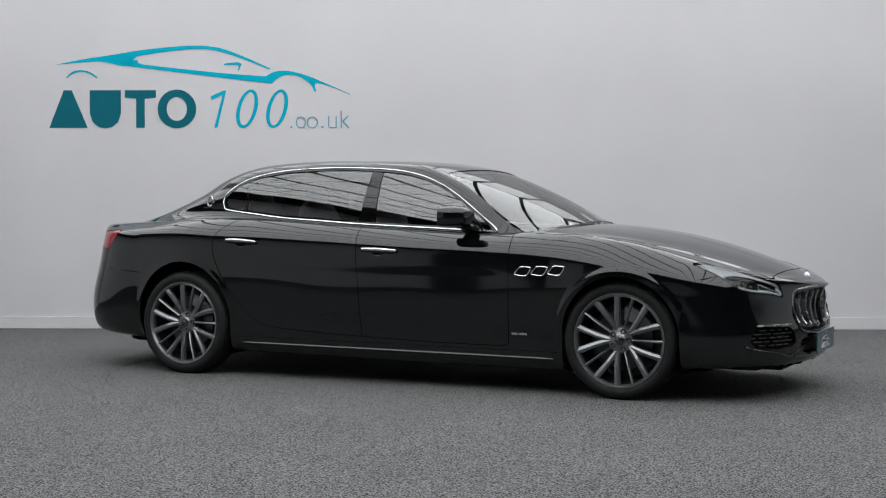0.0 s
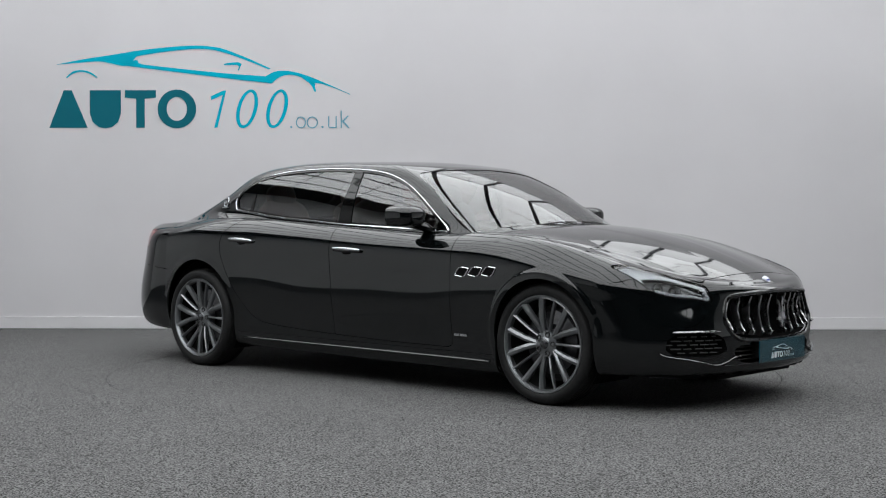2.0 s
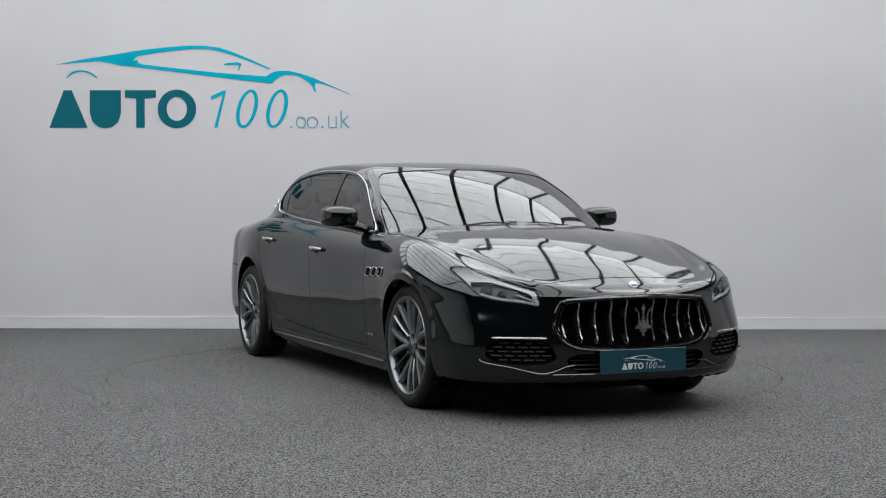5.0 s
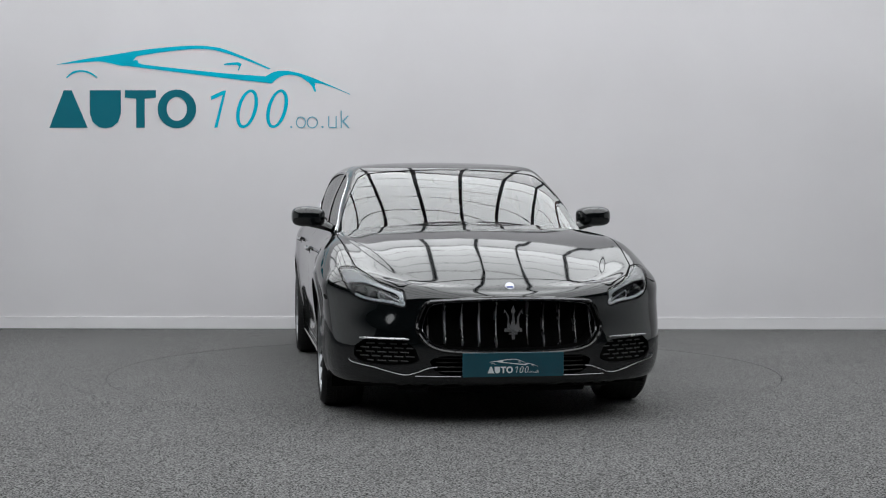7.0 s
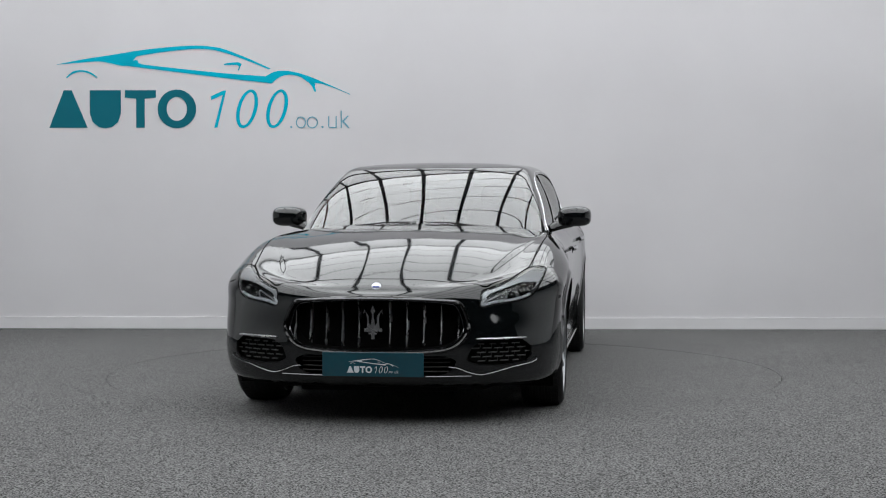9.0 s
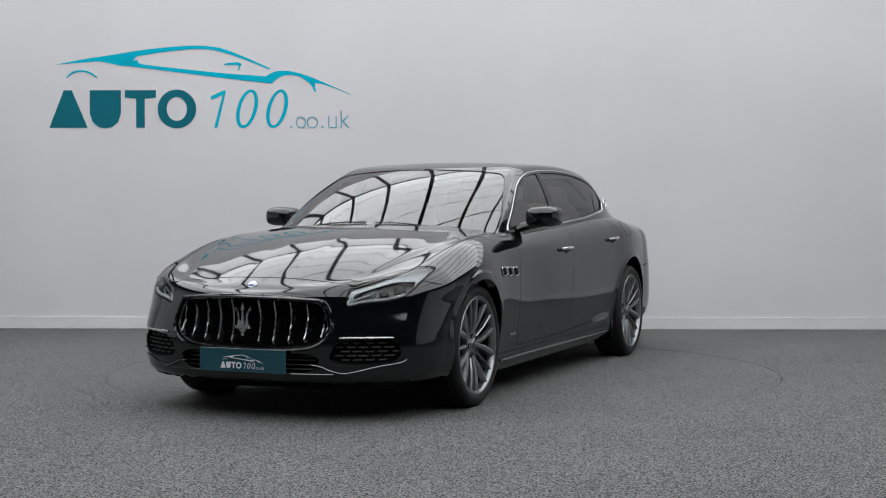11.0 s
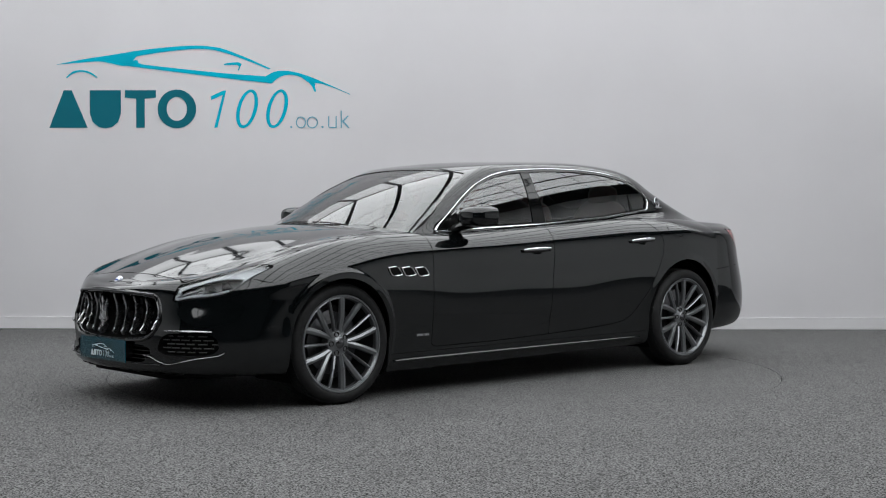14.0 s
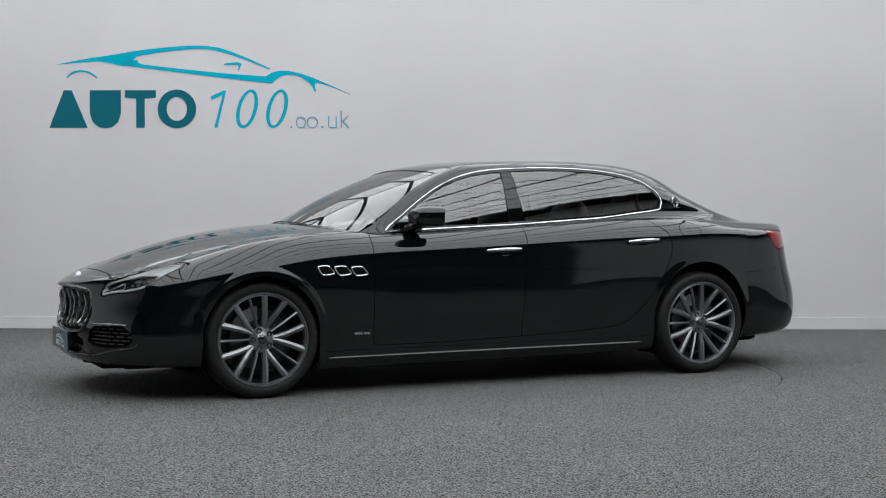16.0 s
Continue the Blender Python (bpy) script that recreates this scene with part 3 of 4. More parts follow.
DLO = smooth_loop([(.735, 1.0), (.60, 1.105), (.46, 1.205), (.30, 1.295), (.13, 1.36), (-.08, 1.398), (-.38, 1.415), (-.66, 1.415), (-.93, 1.398), (-1.16, 1.355), (-1.30, 1.29), (-1.365, 1.215),
                   (-1.345, 1.145), (-1.28, 1.128), (-1.10, 1.107), (-.86, 1.079), (-.57, 1.06), (-.28, 1.04), (.02, 1.026), (.43, 1.008), (.66, .996)], 6)
SCREEN = [(-.1, .9), (.795, .9), (.778, 1.0), (.747, 1.12), (.692, 1.235), (.632, 1.335), (.608, 1.36), (.57, 1.378), (.45, 1.392), (.30, 1.402), (.15, 1.408), (-.1, 1.409)]
BACKLIGHT = [(-.1, 1.15), (.50, 1.16), (.54, 1.20), (.47, 1.36), (.42, 1.385), (-.1, 1.42)]

car = new("car")
tagged(car, "glossy black luxury four-door saloon with chrome window trim", "car")
seams = []


def pieces(shell, name, material, label="", depth=0.012, split_sides=True, under=None):
    """Links a half surface on both sides of the car: two parts, or one joined across the middle."""
    if not shell.f:
        return []
    if split_sides:
        return [part(name, shell.mesh(name, material, depth), material, under[0] if under else car, label),
                part(name, shell.mirrored().mesh(name, material, depth), material, under[1] if under else car, label)]
    return [part(name, shell.joined(shell.mirrored()).mesh(name, material, depth), material, car, label)]


def cut(shell, poly, plane, where, gap=0.0, also=None):
    """Splits by a polygon in the xz, yz or xy plane, where a mask holds: inner piece, rest."""
    a, b = {"xz": (0, 2), "yz": (1, 2), "xy": (0, 1)}[plane]

    def dist(s):
        d = inside(s.v[:, a], s.v[:, b], poly)
        if also is not None:
            d = np.maximum(d, also(s.v))
        return np.where(where(s.v), d, np.abs(d) + 1.0)
    inner, rest = shell.split(dist(shell) + gap)
    if gap:
        band, rest = rest.split(dist(rest) - gap)
        if band.f:
            seams.append(band.offset(-0.007))
    return inner, rest


side = lambda v: (v[:, 1] > 0.6) & (v[:, 2] < 1.2)
nose = lambda v: v[:, 0] > 1.7
tail = lambda v: v[:, 0] < -1.7

body = body_surface()
skin = body
arch, body = cut(body, circle(HUB_F + .006, HUB_Z + .014, .368), "xz", lambda v: v[:, 1] > 0.3)
arch, body = cut(body, circle(HUB_R - .005, HUB_Z + .042, .383), "xz", lambda v: v[:, 1] > 0.3)
_, body = cut(body, [(HUB_F - .365, -.1), (HUB_F - .365, .33), (HUB_F + .375, .33), (HUB_F + .375, -.1)], "xz", lambda v: v[:, 1] > 0.3)
_, body = cut(body, [(HUB_R - .375, -.1), (HUB_R - .375, .33), (HUB_R + .375, .33), (HUB_R + .375, -.1)], "xz", lambda v: v[:, 1] > 0.3)
_, body = cut(body, GRILLE, "yz", nose)
_, body = cut(body, INTAKE, "yz", nose)
_, body = cut(body, MOUTH, "yz", nose)
_, body = cut(body, [(-1.30, -.1), (-1.30, .60), (-1.0, .735), (.3, .735), (.62, .70), (.72, .5), (.80, -.1)], "xy", lambda v: v[:, 2] > 0.95)
lamp_skin, body = cut(body, LAMP, "yz", nose, 0.0025)
tail_skin, body = cut(body, TAIL, "yz", tail, 0.0025, lambda v: v[:, 0] + 2.20 + .7 * (.985 - v[:, 2]))
door_f, body = cut(body, DOOR_F, "xz", side, 0.0022)
door_r, body = cut(body, DOOR_R, "xz", side, 0.0022)
hood, body = cut(body, HOOD, "xy", lambda v: (v[:, 2] > 0.69) & (v[:, 0] > 0.5), 0.0034)
pieces(body, "body", M_PAINT, "glossy black bodywork", split_sides=False)
front_doors = pieces(door_f, "front_door", M_PAINT, "glossy black front door")
rear_doors = pieces(door_r, "rear_door", M_PAINT, "glossy black rear door")
pieces(hood, "bonnet", M_PAINT, split_sides=False)
pieces(tail_skin, "tail_lamp", M_RED, "red tail lamp lens")
pieces(lamp_skin.offset(0.001), "headlamp", M_LENS, "clear headlamp lens", 0.0)

def faired(shell, axis, degree, even=False):
    """Blown glass: one smooth low-order sheet through a piece, along the given axis."""
    i, j = [k for k in range(3) if k != axis]
    a, b = shell.v[:, i] ** (2 if even else 1), shell.v[:, j]
    if not len(a):
        return shell
    ca, cb = a.mean(), b.mean()
    a, b = a - ca, b - cb
    terms = [(p, q) for p in range(degree + 1) for q in range(degree + 1 - p)]
    k = np.linalg.lstsq(np.stack([a**p * b**q for p, q in terms], 1), shell.v[:, axis], rcond=None)[0]
    v, n = shell.v.copy(), shell.n.copy()
    v[:, axis] = sum(c * a**p * b**q for c, (p, q) in zip(k, terms))
    da = sum(c * p * a**max(p - 1, 0) * b**q for c, (p, q) in zip(k, terms)) * (2 * shell.v[:, i] if even else 1)
    db = sum(c * q * a**p * b**max(q - 1, 0) for c, (p, q) in zip(k, terms))
    n[:, axis], n[:, i], n[:, j] = 1, -da, -db
    n *= np.sign((n * shell.n).sum(1, keepdims=True)) / np.linalg.norm(n, axis=1, keepdims=True)
    return Shell(v, n, shell.f)


roof = roof_surface()
roof_skin = roof
screen, roof = cut(roof, SCREEN, "yz", lambda v: v[:, 0] > -0.25)
back, roof = cut(roof, BACKLIGHT, "yz", lambda v: v[:, 0] < -1.4)
dlo, roof = cut(roof, DLO, "xz", lambda v: v[:, 1] > 0.4)
d = inside(dlo.v[:, 0], dlo.v[:, 2], DLO)
lights, trim = dlo.split(d + 0.017)
pieces(roof, "roof", M_PAINT, "glossy black roof and pillars", split_sides=False)
pieces(trim.offset(0.001), "window_trim", M_GLOSSBLACK, "black window surround")
pieces(faired(screen, 0, 3, True).offset(-0.004), "windscreen", M_SCREEN, "raked windscreen reflecting the ceiling grid", 0.0, False)
pieces(back.offset(-0.004), "rear_window", M_TINTED, "tinted rear window", 0.0, False)
PILLAR = [(-.150, .9), (-.150, 1.5), (-.215, 1.5), (-.29, .9)]
pillar, lights = cut(lights, PILLAR, "xz", lambda v: v[:, 1] > 0)
pieces(pillar.offset(-0.001), "door_pillar", M_GLOSSBLACK, "gloss black centre pillar", 0.01)
front_light, rear_light = lights.split(-.2 - lights.v[:, 0])
front_light, rear_light = faired(front_light, 1, 2), faired(rear_light, 1, 3)
quarter_bar, rear_light = cut(rear_light, [(-1.06, 1.5), (-1.20, 1.0), (-1.225, 1.0), (-1.085, 1.5)], "xz", lambda v: v[:, 1] > 0)
pieces(quarter_bar.offset(-0.003), "window_divider", M_GLOSSBLACK, "black divider bar", 0.012, True, rear_doors)
pieces(front_light.offset(-0.006), "front_window", M_GLASS, "lightly tinted side glass", 0.0, True, front_doors)
pieces(rear_light.offset(-0.006), "rear_side_window", M_TINTED, "dark tinted side glass", 0.0, True, rear_doors)
for s in seams:
    pieces(s, "panel_joint", M_SEAM_SHADE, "", 0.0)


# ---- wheels ----
def wheel(name_at, out):
    """A wheel whose outer face looks along +y before turning; out is its side."""
    rim_prof = [(.288, .004), (.282, .014), (.275, .013), (.270, .004), (.266, .006), (.262, .0), (.262, -.03), (.268, -.03), (.278, -.012)]
    w = part("wheel", lathe(rim_prof, 72, True), M_RIM, car, "grey alloy wheel with thin twin-edged spokes", True, name_at)
    part("rim_barrel", lathe([(.262, -.028), (.258, -.06), (.25, -.19), (.268, -.20), (.284, -.205)], 64), M_BARREL, w, "dark rim barrel", True)
    tyre_prof = [(.280, .004), (.287, .012), (.304, .020), (.328, .017), (.342, .004), (.350, -.02), (.352, -.06), (.352, -.15), (.348, -.19), (.335, -.215), (.30, -.225), (.268, -.21)]
    bm = lathe(tyre_prof, 96)
    for y in (-.055, -.09, -.125, -.16):        # tread ribs
        lathe([(.3515, y - .009), (.3545, y - .007), (.3545, y + .007), (.3515, y + .009)], 96, False, bm)
    tyre = part("tyre", bm, M_TYRE, w, "black road tyre", True)
    tb = bmesh.new()
    for k in range(90):                          # shoulder blocks
        own = box_bm((-.0075, -.048, .349), (.0075, -.006, .3535), .001, 1)
        merge(tb, own, Matrix.Rotation(2 * math.pi * k / 90, 4, "Y") @ Matrix.Rotation(radians(12), 4, "Z"))
    part("tread_block", tb, M_TYRE, w)
    for k in range(15):
        wide = .0 if k % 3 == 1 else 1.0
        a = radians(72 * (k // 3) + (k % 3 - 1) * 20.5)
        root = (k % 3 - 1) * 0.16
        bm = bmesh.new()
        ring = []
        for s, (r, y) in enumerate(((.05, -.03), (.09, -.022), (.15, -.008), (.22, .0), (.276, .004))):
            hw = .0065 + .009 * wide + (.003 + .0035 * wide) * s / 4 + (.004 if s == 0 else 0)
            dth = root * (1 - s / 4) ** 1.5 * 1.6
            c, sn = math.cos(a + dth), math.sin(a + dth)
            row = []
            for off, dy in ((-hw, -.022), (-hw * .85, -.002), (-hw * .1, .004), (hw * .75, -.004), (hw, -.022)):
                row.append(bm.verts.new((r * c - off * sn, y + dy, r * sn + off * c)))
            ring.append(row)
        for p, q in zip(ring, ring[1:]):
            for i in range(5):
                j = (i + 1) % 5
                bm.faces.new((p[i], p[j], q[j], q[i]))
        bm.faces.new(ring[0])
        bm.faces.new(ring[-1])
        bmesh.ops.recalc_face_normals(bm, faces=bm.faces[:])
        part("spoke", bm, M_RIM, w)
    hub = lathe([(0, -.012), (.03, -.012), (.034, -.016), (.05, -.02), (.075, -.026), (.085, -.05), (.085, -.08)], 40)
    part("hub", hub, M_RIM, w, "", True)
    part("centre_cap", lathe([(0, -.006), (.024, -.007), (.028, -.010), (.029, -.014)], 32), M_DARKCHROME, w, "dark centre cap", True)
    for k in range(5):
        a = 2 * math.pi * k / 5
        part("wheel_bolt", lathe([(0, -.03), (.007, -.03), (.0085, -.024), (.0155, -.0165), (.0170, -.024)], 14), M_MATTBLACK, w, "", True,
             Matrix.Translation((.056 * math.cos(a), 0.002, .056 * math.sin(a))))
    part("brake_disc", lathe([(.07, -.085), (.09, -.09), (.18, -.09), (.182, -.095), (.182, -.11), (.07, -.11)], 48), M_DISC, w, "worn steel brake disc", True)
    cal = bmesh.new()
    arcs = [(math.cos(t) * r, y, math.sin(t) * r) for t in np.linspace(radians(25 if out > 0 else 130), radians(85 if out > 0 else 190), 9) for r, y in ((.12, -.065), (.20, -.065), (.205, -.12), (.12, -.12))]
    vs = [cal.verts.new(p) for p in arcs]
    for i in range(8):
        for k in range(4):
            cal.faces.new((vs[i * 4 + k], vs[i * 4 + (k + 1) % 4], vs[i * 4 + 4 + (k + 1) % 4], vs[i * 4 + 4 + k]))
    cal.faces.new(vs[:4])
    cal.faces.new(vs[-4:])
    bmesh.ops.recalc_face_normals(cal, faces=cal.faces[:])
    part("brake_caliper", cal, M_CALIPER, w, "dull silver brake caliper")
    part("drum_plate", lathe([(0, -.13), (.225, -.14), (.225, -.15)], 32), M_MATTBLACK, w)
    return w


for hx, hy in ((HUB_F, .925), (HUB_R, .945)):
    wheel(pose(hx, hy, HUB_Z), 1)
    wheel(pose(hx, -hy, HUB_Z, 0, 0, 180) @ pose(0, 0, 0, 0, 36, 0), -1)


# ---- the car: fittings ----
def both(name, bm_of, material, label="", smooth=True, under=None):
    """Builds a fitting for each flank: bm_of(side) with side +1 or -1."""
    return [part(name, bm_of(s), material, under[i] if under else car, label, smooth) for i, s in enumerate((1, -1))]


def blob(centre, half, p=2.6, nu=28, nv=18):
    """A rounded block."""
    bm = bmesh.new()
    f = lambda c, e: math.copysign(abs(c) ** e, c)
    rows = []
    for i in range(nv + 1):
        a = math.pi * (i / nv - .5)
        rows.append([bm.verts.new((centre[0] + half[0] * f(math.cos(a), 2 / p) * f(math.cos(b), 2 / p),
                                   centre[1] + half[1] * f(math.cos(a), 2 / p) * f(math.sin(b), 2 / p),
                                   centre[2] + half[2] * f(math.sin(a), 2 / p))) for b in (2 * math.pi * k / nu for k in range(nu))])
    for p0, q0 in zip(rows, rows[1:]):
        for k in range(nu):
            bm.faces.new((p0[k], p0[(k + 1) % nu], q0[(k + 1) % nu], q0[k]))
    bmesh.ops.remove_doubles(bm, verts=bm.verts[:], dist=1e-5)
    bmesh.ops.recalc_face_normals(bm, faces=bm.faces[:])
    return bm


def front_at(y, z, out=0.0):
    p, n = skin.near("yz", abs(y), z, nose)
    q = p + n * out
    return Vector((q[0], math.copysign(q[1], y) if y else 0, q[2]))


def flank_at(x, z, s, out=0.0):
    p, n = skin.near("xz", x, z, lambda v: v[:, 1] > .6)
    q = p + n * out
    return Vector((q[0], s * q[1], q[2]))


def plate_of(points, out, thick=0.004):
    """A flat-sided shape: the loop of points, given depth along out."""
    bm = bmesh.new()
    a = [bm.verts.new(p) for p in points]
    b = [bm.verts.new(Vector(p) + Vector(out) * thick) for p in points]
    n = len(a)
    bm.faces.new(a[::-1])
    bm.faces.new(b)
    for k in range(n):
        bm.faces.new((a[k], a[(k + 1) % n], b[(k + 1) % n], b[k]))
    bmesh.ops.recalc_face_normals(bm, faces=bm.faces[:])
    return bm


def grille():
    ring = [front_at(y, z, -.002) for y, z in GRILLE]
    shell_in = [Vector((2.42, y * .9, .525 + (z - .525) * .9)) for y, z in GRILLE]
    bm = bmesh.new()
    a, b = [bm.verts.new(p) for p in ring], [bm.verts.new(p) for p in shell_in]
    for k in range(len(a)):
        j = (k + 1) % len(a)
        bm.faces.new((a[k], a[j], b[j], b[k]))
    bm.faces.new(b)
    bmesh.ops.recalc_face_normals(bm, faces=bm.faces[:])
    g = part("grille", bm, M_SEAM_SHADE, car, "oval black grille with upright concave bars")
    part("grille_frame", tube(ring, .011, 8, closed=True, up=Vector((1, 0, 0))), M_GLOSSBLACK, g, "gloss black grille frame", True)
    inner = [front_at(y * .955, .525 + (z - .525) * .93, -.016) for y, z in GRILLE]
    part("inner_ring", tube(inner, .005, 6, closed=True, up=Vector((1, 0, 0))), M_DARKCHROME, g, "thin dark chrome inner ring", True)
    top = [front_at(y, .664 - .09 * y * y, .004) for y in np.linspace(-.42, .42, 25)]
    part("top_bar", tube(top, .008, 8), M_DARKCHROME, g, "dark chrome upper lip", True)
    for i in range(10):
        y = (.082 + .0878 * (i % 5)) * (1 if i < 5 else -1)
        drop = .02 * (abs(y) / .43) ** 2
        zs = np.linspace(.645 - drop, .408 + 1.6 * drop, 12)
        bm = bmesh.new()
        rows = []
        for k, z in enumerate(zs):
            t = k / 11
            base = front_at(y, z).x - .012
            bow = .020 * math.sin(math.pi * min(t / .82, 1)) if t < .82 else -.012 * math.sin(math.pi * (t - .82) / .18)
            x = base - bow
            hw = .0032 + .0018 * math.sin(math.pi * t)
            rows.append([bm.verts.new(p) for p in ((x - .05, y - hw, z), (x - .006, y - hw, z), (x, y, z), (x - .006, y + hw, z), (x - .05, y + hw, z))])
        for p, q in zip(rows, rows[1:]):
            for k in range(5):
                bm.faces.new((p[k], p[(k + 1) % 5], q[(k + 1) % 5], q[k]))
        bm.faces.new(rows[0])
        bm.faces.new(rows[-1])
        bmesh.ops.recalc_face_normals(bm, faces=bm.faces[:])
        part("grille_bar", bm, M_SATIN, g)
    # emblem: three upright prongs on a cross bar
    x = front_at(0, .55).x - .002
    em = bmesh.new()
    merge(em, plate_of([(x, -.008, .455), (x, .008, .455), (x, .010, .53), (x, .004, .585), (x, .012, .60), (x, 0, .632), (x, -.012, .60), (x, -.004, .585), (x, -.010, .53)], (1, 0, 0), .012))
    for s in (1, -1):
        merge(em, plate_of([(x, s * .008, .512), (x, s * .034, .512), (x, s * .030, .54), (x, s * .030, .565), (x, s * .040, .60), (x, s * .050, .585), (x, s * .047, .60), (x, s * .048, .612),
                            (x, s * .034, .592), (x, s * .021, .572), (x, s * .021, .54), (x, s * .012, .525)], (1, 0, 0), .010))
        merge(em, plate_of([(x, 0, .494), (x, s * .046, .494), (x, s * .046, .512), (x, 0, .512)], (1, 0, 0), .011))
    merge(em, plate_of([(x, -.022, .480), (x, .022, .480), (x, .022, .490), (x, -.022, .490)], (1, 0, 0), .013))
    part("emblem", em, M_SATIN, g, "chrome three-pronged emblem")


grille()


def intake(s):
    ring = [front_at(s * y, z, -.003) for y, z in smooth_loop(INTAKE, 4)]
    c = sum(ring, Vector()) / len(ring)
    bm = bmesh.new()
    a = [bm.verts.new(p) for p in ring]
    b = [bm.verts.new(c + (p - c) * .96 + Vector((-.045, 0, 0))) for p in ring]
    for k in range(len(a)):
        j = (k + 1) % len(a)
        bm.faces.new((a[k], a[j], b[j], b[k]))
    bm.faces.new(b)
    bmesh.ops.recalc_face_normals(bm, faces=bm.faces[:])
    i = part("air_intake", bm, M_SEAM_SHADE, car, "black air intake with a brick-pattern mesh")
    for r in range(5):
        z = .335 + .023 * r
        for k in range(6):
            y = .50 + .058 * k + (.029 if r % 2 else 0)
            d = inside(np.array([y]), np.array([z]), INTAKE)[0]
            if d < -.012:
                w = min(.021, -d)
                p, q = front_at(s * (y - w), z, -.018), front_at(s * (y + w), z, -.018)
                bar = tube([p, q], .0042, 6)
                part("mesh_bar", bar, M_MATTBLACK, i)
                if r < 4:
                    part("mesh_stem", tube([front_at(s * (y + .024), z, -.02), front_at(s * (y + .024), z + .023, -.02)], .0022, 5, up=Vector((1, 0, 0))), M_GLOSSBLACK, i)
    brow = [front_at(s * y, .454 - .03 * (y - .65) ** 2, .004) for y in np.linspace(.53, .775, 12)]
    part("brow_strip", tube(brow, [.003] + [.0065] * 10 + [.003], 8), M_SATIN, car, "thin chrome strip over the air intake", True)
    blade = [front_at(s * y, z, .006) for y, z in smooth_loop([(.825, .345), (.80, .322), (.70, .302), (.60, .276), (.545, .268), (.49, .280), (.43, .304), (.385, .310)], 5, False)]
    part("lower_blade", tube(blade, .005, 8, flat=1.6), M_DARKCHROME, car, "glossy dark blade under the air intake", True)
    part("lower_strip", tube([front_at(s * y, .262, .004) for y in np.linspace(.50, .27, 8)], .004, 6), M_DARKCHROME, car, "", True)
    for y, z in ((.60, .565), (.83, .56)):
        p, n = skin.near("yz", y, z, nose)
        n = Vector((n[0], s * n[1], n[2]))
        at = Matrix.Translation((p[0], s * p[1], p[2])) @ n.to_track_quat("Y", "Z").to_matrix().to_4x4()
        part("parking_sensor", lathe([(0, .0006), (.009, .0006), (.0095, -.0005), (.0105, .0004), (.0112, -.001)], 20), M_SENSOR, car, "", True, at)


intake(1)
intake(-1)
mouth_bm = box_bm((2.38, -.44, .25), (2.44, .44, .38), .01)
part("lower_grille", mouth_bm, M_SEAM_SHADE, car, "dark lower grille opening")
for k in range(4):
    part("lower_grille_bar", tube([front_at(y, .285 + .022 * k, -.035) for y in np.linspace(-.40, .40, 17)], .004, 6), M_MATTBLACK, car)


# ---- headlamps ----
LAMP_FIELD = [(.824, .744), (.745, .745), (.683, .724), (.578, .682), (.559, .640), (.69, .648), (.79, .660), (.820, .70)]


def headlamp(s):
    flip = (lambda q: q) if s > 0 else (lambda q: q.mirrored())
    lens = lamp_skin
    d = inside(lens.v[:, 1], lens.v[:, 2], LAMP)
    core, edge = lens.split(d + .011)
    bowl = part("lamp_bowl", flip(core.offset(-.042)).mesh("lamp_bowl", M_LAMPIN), M_LAMPIN, car, "dark headlamp interior")
    part("lamp_wall", flip(edge.offset(-.010)).mesh("lamp_wall", M_LAMPIN, .035), M_LAMPIN, bowl)
    # silver fairing round the black lamp field
    field = inside(core.v[:, 1], core.v[:, 2], LAMP_FIELD)
    _, wing = core.split(field)
    part("silver_fairing", flip(wing.offset(-.007)).mesh("silver_fairing", M_LAMPCHROME, .03), M_LAMPCHROME, bowl, "silver fairing inside the headlamp")
    low = [front_at(s * y, z, -.010) for y, z in smooth_loop([(.792, .680), (.755, .664), (.69, .651), (.62, .643), (.562, .629), (.556, .642), (.575, .664)], 6, False)]
    part("light_strip", tube(low, .007, 8), M_DRL, bowl, "white daylight strip", True)
    for y, z, r in ((.765, .685, .030), (.70, .668, .022)):
        p, n = skin.near("yz", y, z, nose)
        n = Vector((1, .25 * s, 0)).normalized()
        at = Matrix.Translation(Vector((p[0], s * p[1], p[2])) - n * .03) @ n.to_track_quat("Y", "Z").to_matrix().to_4x4()
        part("projector", lathe([(0, .010), (r * .5, .008), (r * .8, .002), (r * .95, -.008), (r, -.004), (r * 1.12, -.008), (r * 1.12, -.02)], 28), M_GLOSSBLACK, bowl, "dark projector lens", True, at)
    inner = [front_at(s * y, z, -.014) for y, z in smooth_loop([(.675, .662), (.63, .651), (.578, .638), (.581, .650), (.63, .674), (.675, .695)], 4)]
    part("inner_frame", tube(inner, .004, 6, closed=True), M_LAMPCHROME, bowl, "", True)


headlamp(1)
headlamp(-1)

# ---- show plate and round badge ----
PX = 2.607
plate = part("show_plate", box_bm((PX, -.266, .262), (PX + .008, .266, .388), .002, 1), M_PLATE, car, "teal dealer show plate with white print")
part("plate_bracket", box_bm((PX - .08, -.20, .285), (PX - .0005, .20, .365), .004), M_MATTBLACK, car)
p, n = skin.near("yz", 0.0, .722, nose)
bn = (Vector((n[0], 0, n[2])).normalized() + Vector((.5, 0, 0))).normalized()
badge_at = Matrix.Translation((p[0] + .002, 0, p[2] + .002)) @ bn.to_track_quat("Y", "Z").to_matrix().to_4x4()
badge = part("round_badge", lathe([(0, .006), (.018, .005), (.021, .004), (.0235, .005), (.0255, .001), (.0255, -.020)], 36), M_BADGE, car, "round white and blue enamel badge", True, badge_at)
